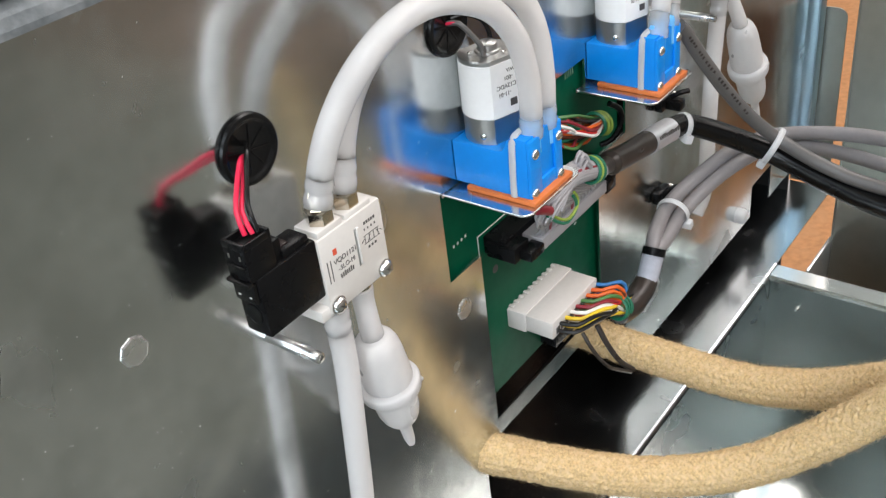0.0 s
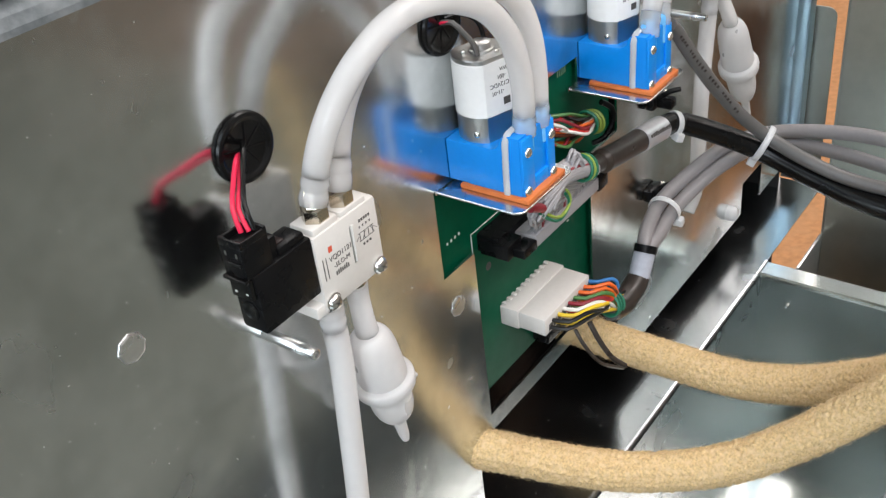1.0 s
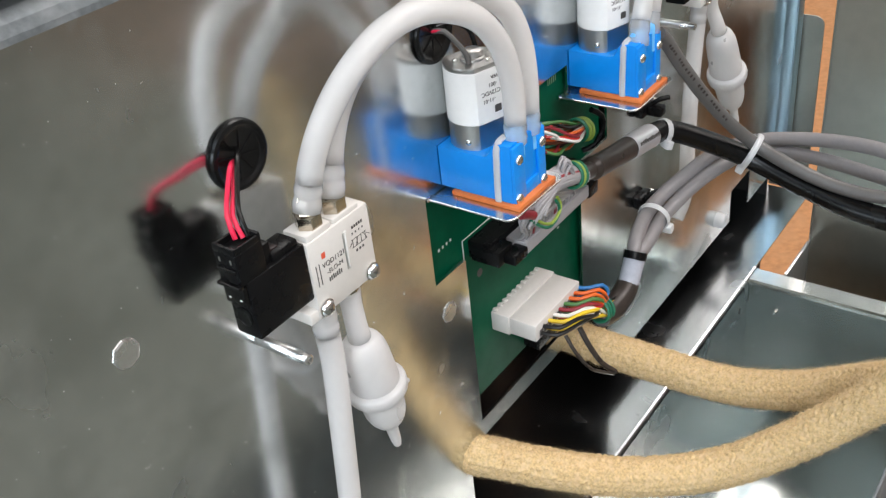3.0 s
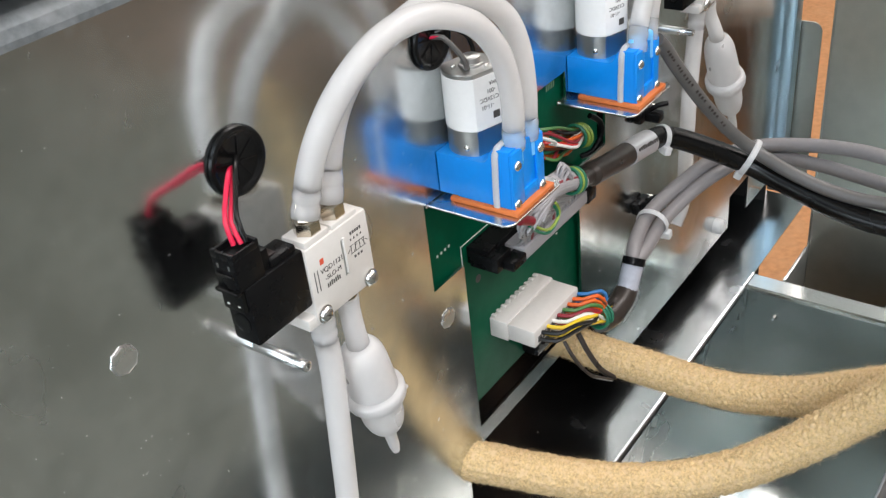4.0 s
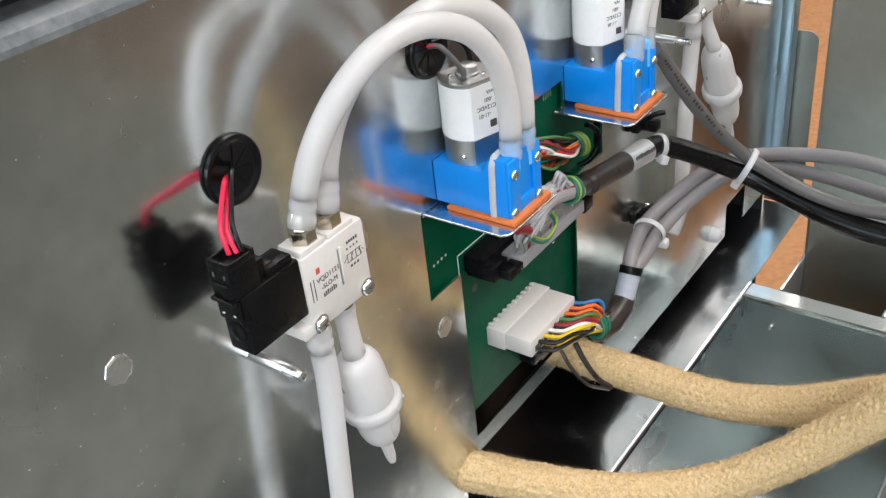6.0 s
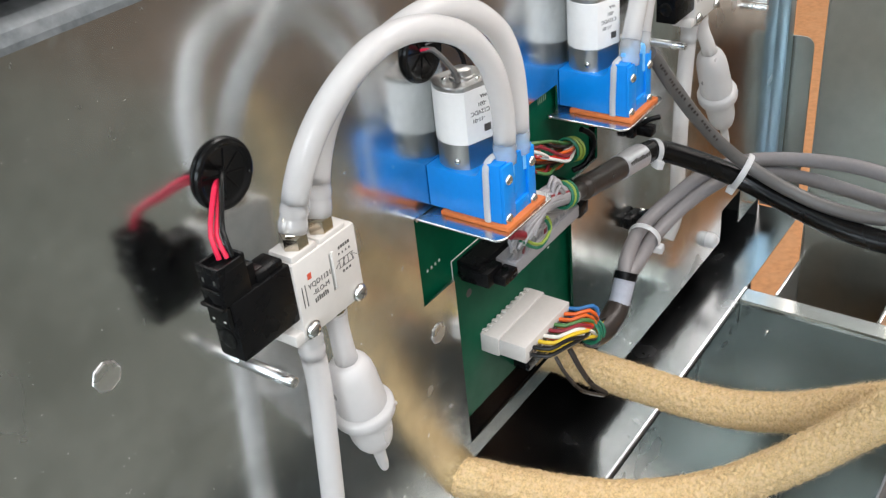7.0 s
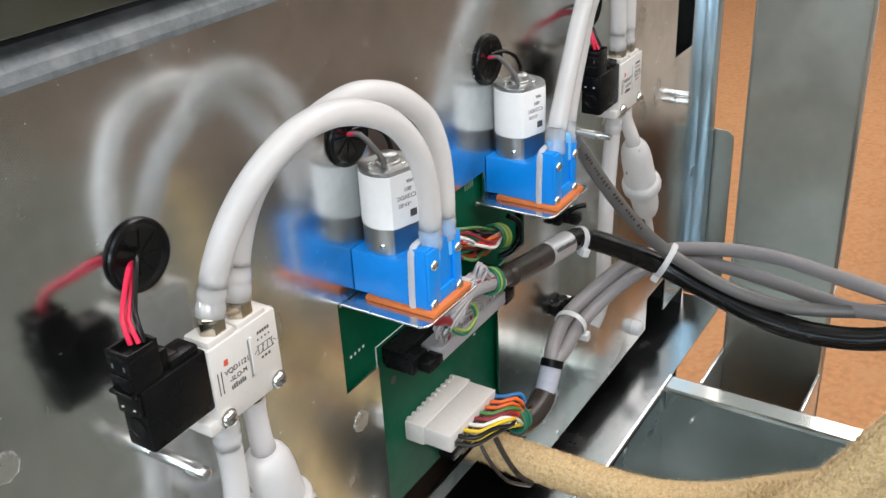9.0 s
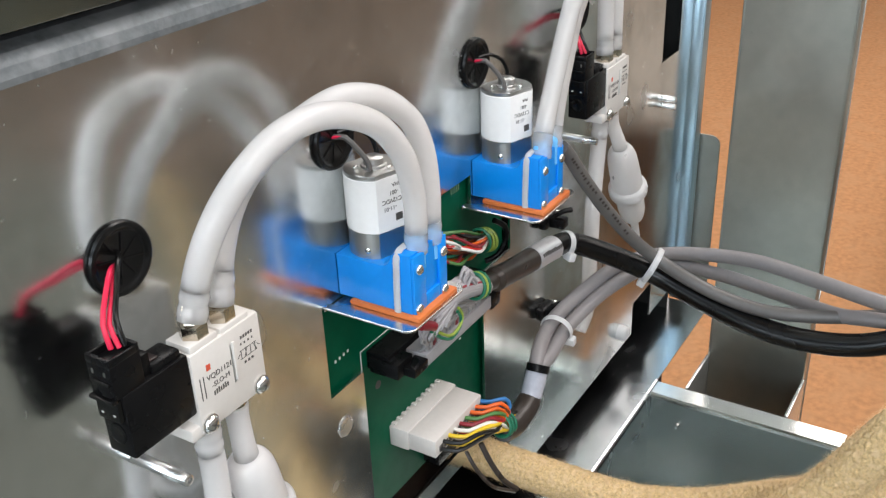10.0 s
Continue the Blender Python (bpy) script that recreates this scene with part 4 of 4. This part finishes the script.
tag = wire("cable_label", [(39.7, -1.9, -0.28), (41.29, -1.9, -0.56), (42.0, -1.93, -0.68)], 0.612, SILVER, "silver-white wrap-round label with worn print", "label", seg=20)
bm = bmesh.new()
for k in range(9):
    c = Vector((39.95, -2.48, -0.1)).lerp(Vector((41.8, -2.5, -0.44)), k / 8)
    box(c.x, c.x + 0.13, c.y - 0.012, c.y + 0.05, c.z - 0.05, c.z + 0.1 + 0.03 * (k % 3), 0, bm)
tagged(part("print_bar", bm, INK, tag, "row of small dark print marks"), kind="stuff")
cable("thick_cable", BLACK_LINE, 0.55, BLACK_GLOSS, "thick glossy black cable")
cable("grey_cable", [(37.7, -2.85, -6.15), (38.34, -2.9, -5.15), (39.3, -2.6, -4.8), (41.6, -2.26, -4.5), (44.02, -2.86, -3.85), (46.31, -3.77, -3.29), (48.1, -5.28, -3.1), (48.64, -7.83, -2.76), (48.06, -10.58, -2.26), (47.11, -12.98, -2.01), (45.48, -16.25, -1.57), (44.87, -19.4, -1.56)], 0.37, GREY, "smooth grey round jacketed cable", "grey cables")
cable("grey_cable", [(37.9, -3.08, -6.15), (38.5, -3.1, -5.3), (39.6, -3.05, -5.2), (41.8, -2.95, -4.85), (44.29, -3.55, -4.15), (46.43, -4.38, -3.75), (48.33, -5.23, -3.77), (48.4, -8.29, -3.64), (47.87, -11.63, -3.69), (46.16, -14.64, -3.12), (45.59, -16.39, -2.64), (45.76, -19.42, -2.32)], 0.36, GREY, "smooth grey round jacketed cable", "grey cables")
dark_cable = cable("dark_grey_cable", [(40.3, -3.1, 5.4), (40.8, -3.2, 4.92), (41.6, -3.6, 3.55), (43.0, -4.3, 1.41), (44.3, -5.1, -0.42), (45.4, -6.0, -1.82), (45.2, -8.13, -2.62), (45.25, -10.41, -3.22), (45.4, -12.79, -3.3), (46.12, -16.31, -2.79), (46.17, -19.21, -1.43)], 0.33, GREY_DARK, "dark grey cable with small worn print")


def worn_print(a, b, r, count, parent, size):
    """Small dark marks along a cable, on the side that faces the open room."""
    a, b = Vector(a), Vector(b)
    ahead = (b - a).normalized()
    out = Vector((-0.75, -0.35, 0.5))
    out = (out - ahead * out.dot(ahead)).normalized()
    frame_m = Matrix((ahead, out.cross(ahead), out)).transposed().to_4x4()
    rnd = random.Random(count)
    bm = bmesh.new()
    for k in range(count):
        if k % 5 == 4:
            continue
        own = box(-size * 0.32, size * 0.32, -size * rnd.uniform(0.3, 0.6), size * 0.5, -0.03, 0.01)
        bmesh.ops.transform(own, matrix=Matrix.Translation(a.lerp(b, k / (count - 1)) + out * r) @ frame_m, verts=own.verts)
        add(bm, own)
    tagged(part("print_bar", bm, SLEEVE, parent, "row of small worn dark marks"), kind="stuff")


worn_print((40.85, -3.23, 4.8), (41.55, -3.58, 3.65), 0.33, 8, dark_cable, 0.15)
worn_print((41.7, -3.65, 3.38), (43.9, -4.84, 0.08), 0.335, 17, dark_cable, 0.15)
wire("clear_sleeve", [(37.5, -3.0, -6.5), (37.68, -3.0, -6.3), (37.87, -3.0, -5.97), (38.3, -3.0, -5.3)], 0.53, CLEAR, "clear sleeve with a white slip over the grey cables", "sleeve", seg=18)
wire("black_band", [(38.2, -3.0, -5.42), (38.42, -2.98, -5.1)], 0.58, BLACK, "black band at the end of the clear sleeve", "band", seg=18)


def strap(centre, axis, r, label="white nylon cable tie round the cables"):
    c, ax = Vector(centre), Vector(axis).normalized()
    s = ax.cross(Vector((0, 0, 1))).normalized()
    u = s.cross(ax)
    t = thing("cable_tie", centre, label, "cable tie", "cable ties")
    ring = [c + r * (math.cos(a) * s + math.sin(a) * u) for a in (j * math.pi / 10 for j in range(21))]
    own = sweep(ring, 0.05, 8, 0.12)
    for v in own.verts:
        d = (v.co - c).dot(ax)
        v.co += ax * d * 2.2
    part("strap", own, TIE, t)
    lock = box(-0.2, 0.2, -0.26, 0.26, -0.22, 0.22, 0.05)
    out = Vector((0.1, -0.75, -0.65))
    out = (out - ax * out.dot(ax)).normalized()
    at = c + out * (r + 0.12)
    bmesh.ops.transform(lock, matrix=Matrix.Translation(at) @ ax.to_track_quat("X", "Z").to_matrix().to_4x4(), verts=lock.verts)
    part("lock", lock, TIE, t)


strap((43.1, -2.15, -0.9), (1, -0.6, -0.4), 0.62)
strap((45.55, -5.85, -2.38), (0.2, -1, -0.5), 0.93)
strap((41.2, -2.6, -4.75), (1, 0.05, 0.25), 0.8)


def tie_mount(x, z):
    m = thing("tie_mount", (x, 0, z), "black plastic cable tie mount screwed to the panel", "cable mount", "cable mounts")
    part("base", box(x - 0.7, x + 0.7, -0.5, -0.0, z - 0.35, z + 0.35, 0.12), BLACK, m)
    part("saddle", box(x - 0.3, x + 0.4, -1.3, -0.4, z - 0.3, z + 0.25, 0.12), BLACK, m)
    part("horn", sweep([(x - 0.2, -0.5, z + 0.2), (x + 0.1, -1.0, z + 0.55), (x + 0.5, -1.4, z + 0.6)], 0.14, 8), BLACK, m)
    part("screw", lathe((x + 0.7, -0.3, z + 0.1), (x + 0.7, -2, z + 0.1), [(0, 0.22), (0.3, 0.22), (0.4, 0.15)], 14), STEEL, m, "bright mounting screw")


tie_mount(44.9, -0.75)
tie_mount(44.7, -6.15)
cap = thing("white_plug", (56.6, 0, -14.2), "white nylon push plug in the panel", "plug")
part("cap", lathe((56.6, 0, -14.2), (56.6, -1, -14.2), [(0, 0.52), (0.4, 0.52), (0.58, 0.46), (0.68, 0.34), (0.7, 0.1)], 20), TIE, cap)

# ---- ropes ----
def rope(pts, seed):
    r = thing("rope", pts[1], "thick hairy tan braided fibre rope", "rope", group="fibre ropes")
    def relief(far, a):
        v = a * 18 / (2 * math.pi) + 0.3 * noise.noise((far * 1.3, math.cos(a) * 2, math.sin(a) * 2 + seed))
        c, s = math.floor(v), v - math.floor(v)
        slant = s if c % 2 else 1 - s
        knit = abs(math.sin(math.pi * (far * 2.9 + 0.5 * noise.noise((far, c * 1.7, seed)) + 0.75 * slant + 0.25 * c)))
        edge = math.sin(math.pi * s)
        lump = noise.noise((far * 3.0, math.cos(a) * 3 + seed, math.sin(a) * 3))
        fine = noise.noise((far * 9, math.cos(a) * 8, math.sin(a) * 8 + seed))
        return 0.085 * knit ** 0.8 * (0.3 + 0.7 * edge) * (0.85 + 0.6 * lump) + 0.03 * lump + 0.028 * fine - 0.035
    part("braid", sweep(pts, 0.94, 132, 0.05, relief=relief), ROPE, r)
    rnd = random.Random(seed)
    line = spline(pts, 0.05)
    bm = bmesh.new()
    for _ in range(48000):
        k = rnd.randrange(1, len(line) - 1)
        ahead = (line[k + 1] - line[k - 1]).normalized()
        out = ahead.cross(Vector((rnd.gauss(0, 1), rnd.gauss(0, 1), rnd.gauss(0, 1)))).normalized()
        side = ahead.cross(out)
        p = line[k] + out * 0.9
        lean = ahead * rnd.uniform(-1.2, 1.2) + side * rnd.uniform(-0.8, 0.8)
        tip = p + (out * rnd.uniform(0.5, 1.1) + lean * 0.8).normalized() * rnd.uniform(0.1, 0.42) ** (1.0 + rnd.random())
        w = ahead.cross(tip - p).normalized() * 0.0055
        mid = (p + tip) / 2 + out * 0.03
        vs = [bm.verts.new(q) for q in (p - w, p + w, mid + w * 0.8, mid - w * 0.8)]
        bm.faces.new(vs)
        bm.faces.new((vs[3], vs[2], bm.verts.new(tip)))
    tagged(part("fuzz", bm, FUZZ, r, "loose fine fibres"), kind="stuff")


rope([(27.3, 2.11, -11.4), (27.85, -0.2, -11.1), (28.45, -1.1, -11.45), (29.65, -2.87, -12.2), (31.19, -5.11, -12.95), (32.6, -7.4, -13.0), (33.85, -9.69, -12.4), (35.0, -11.9, -11.0), (36.05, -14.3, -8.8), (36.70, -16.87, -5.75), (36.95, -18.6, -2.80), (37.59, -20.86, 0.44)], 3)
rope([(38.5, 2.2, -11.7), (38.6, -0.25, -12.0), (38.62, -1.7, -12.05), (38.75, -3.95, -12.1), (38.85, -6.0, -12.15), (38.95, -8.1, -12.0), (39.0, -10.0, -11.5), (39.0, -11.8, -10.75), (38.85, -14.1, -9.3), (38.1, -16.5, -7.4), (38.4, -18.81, -5.8), (39.02, -21.15, -4.09)], 7)
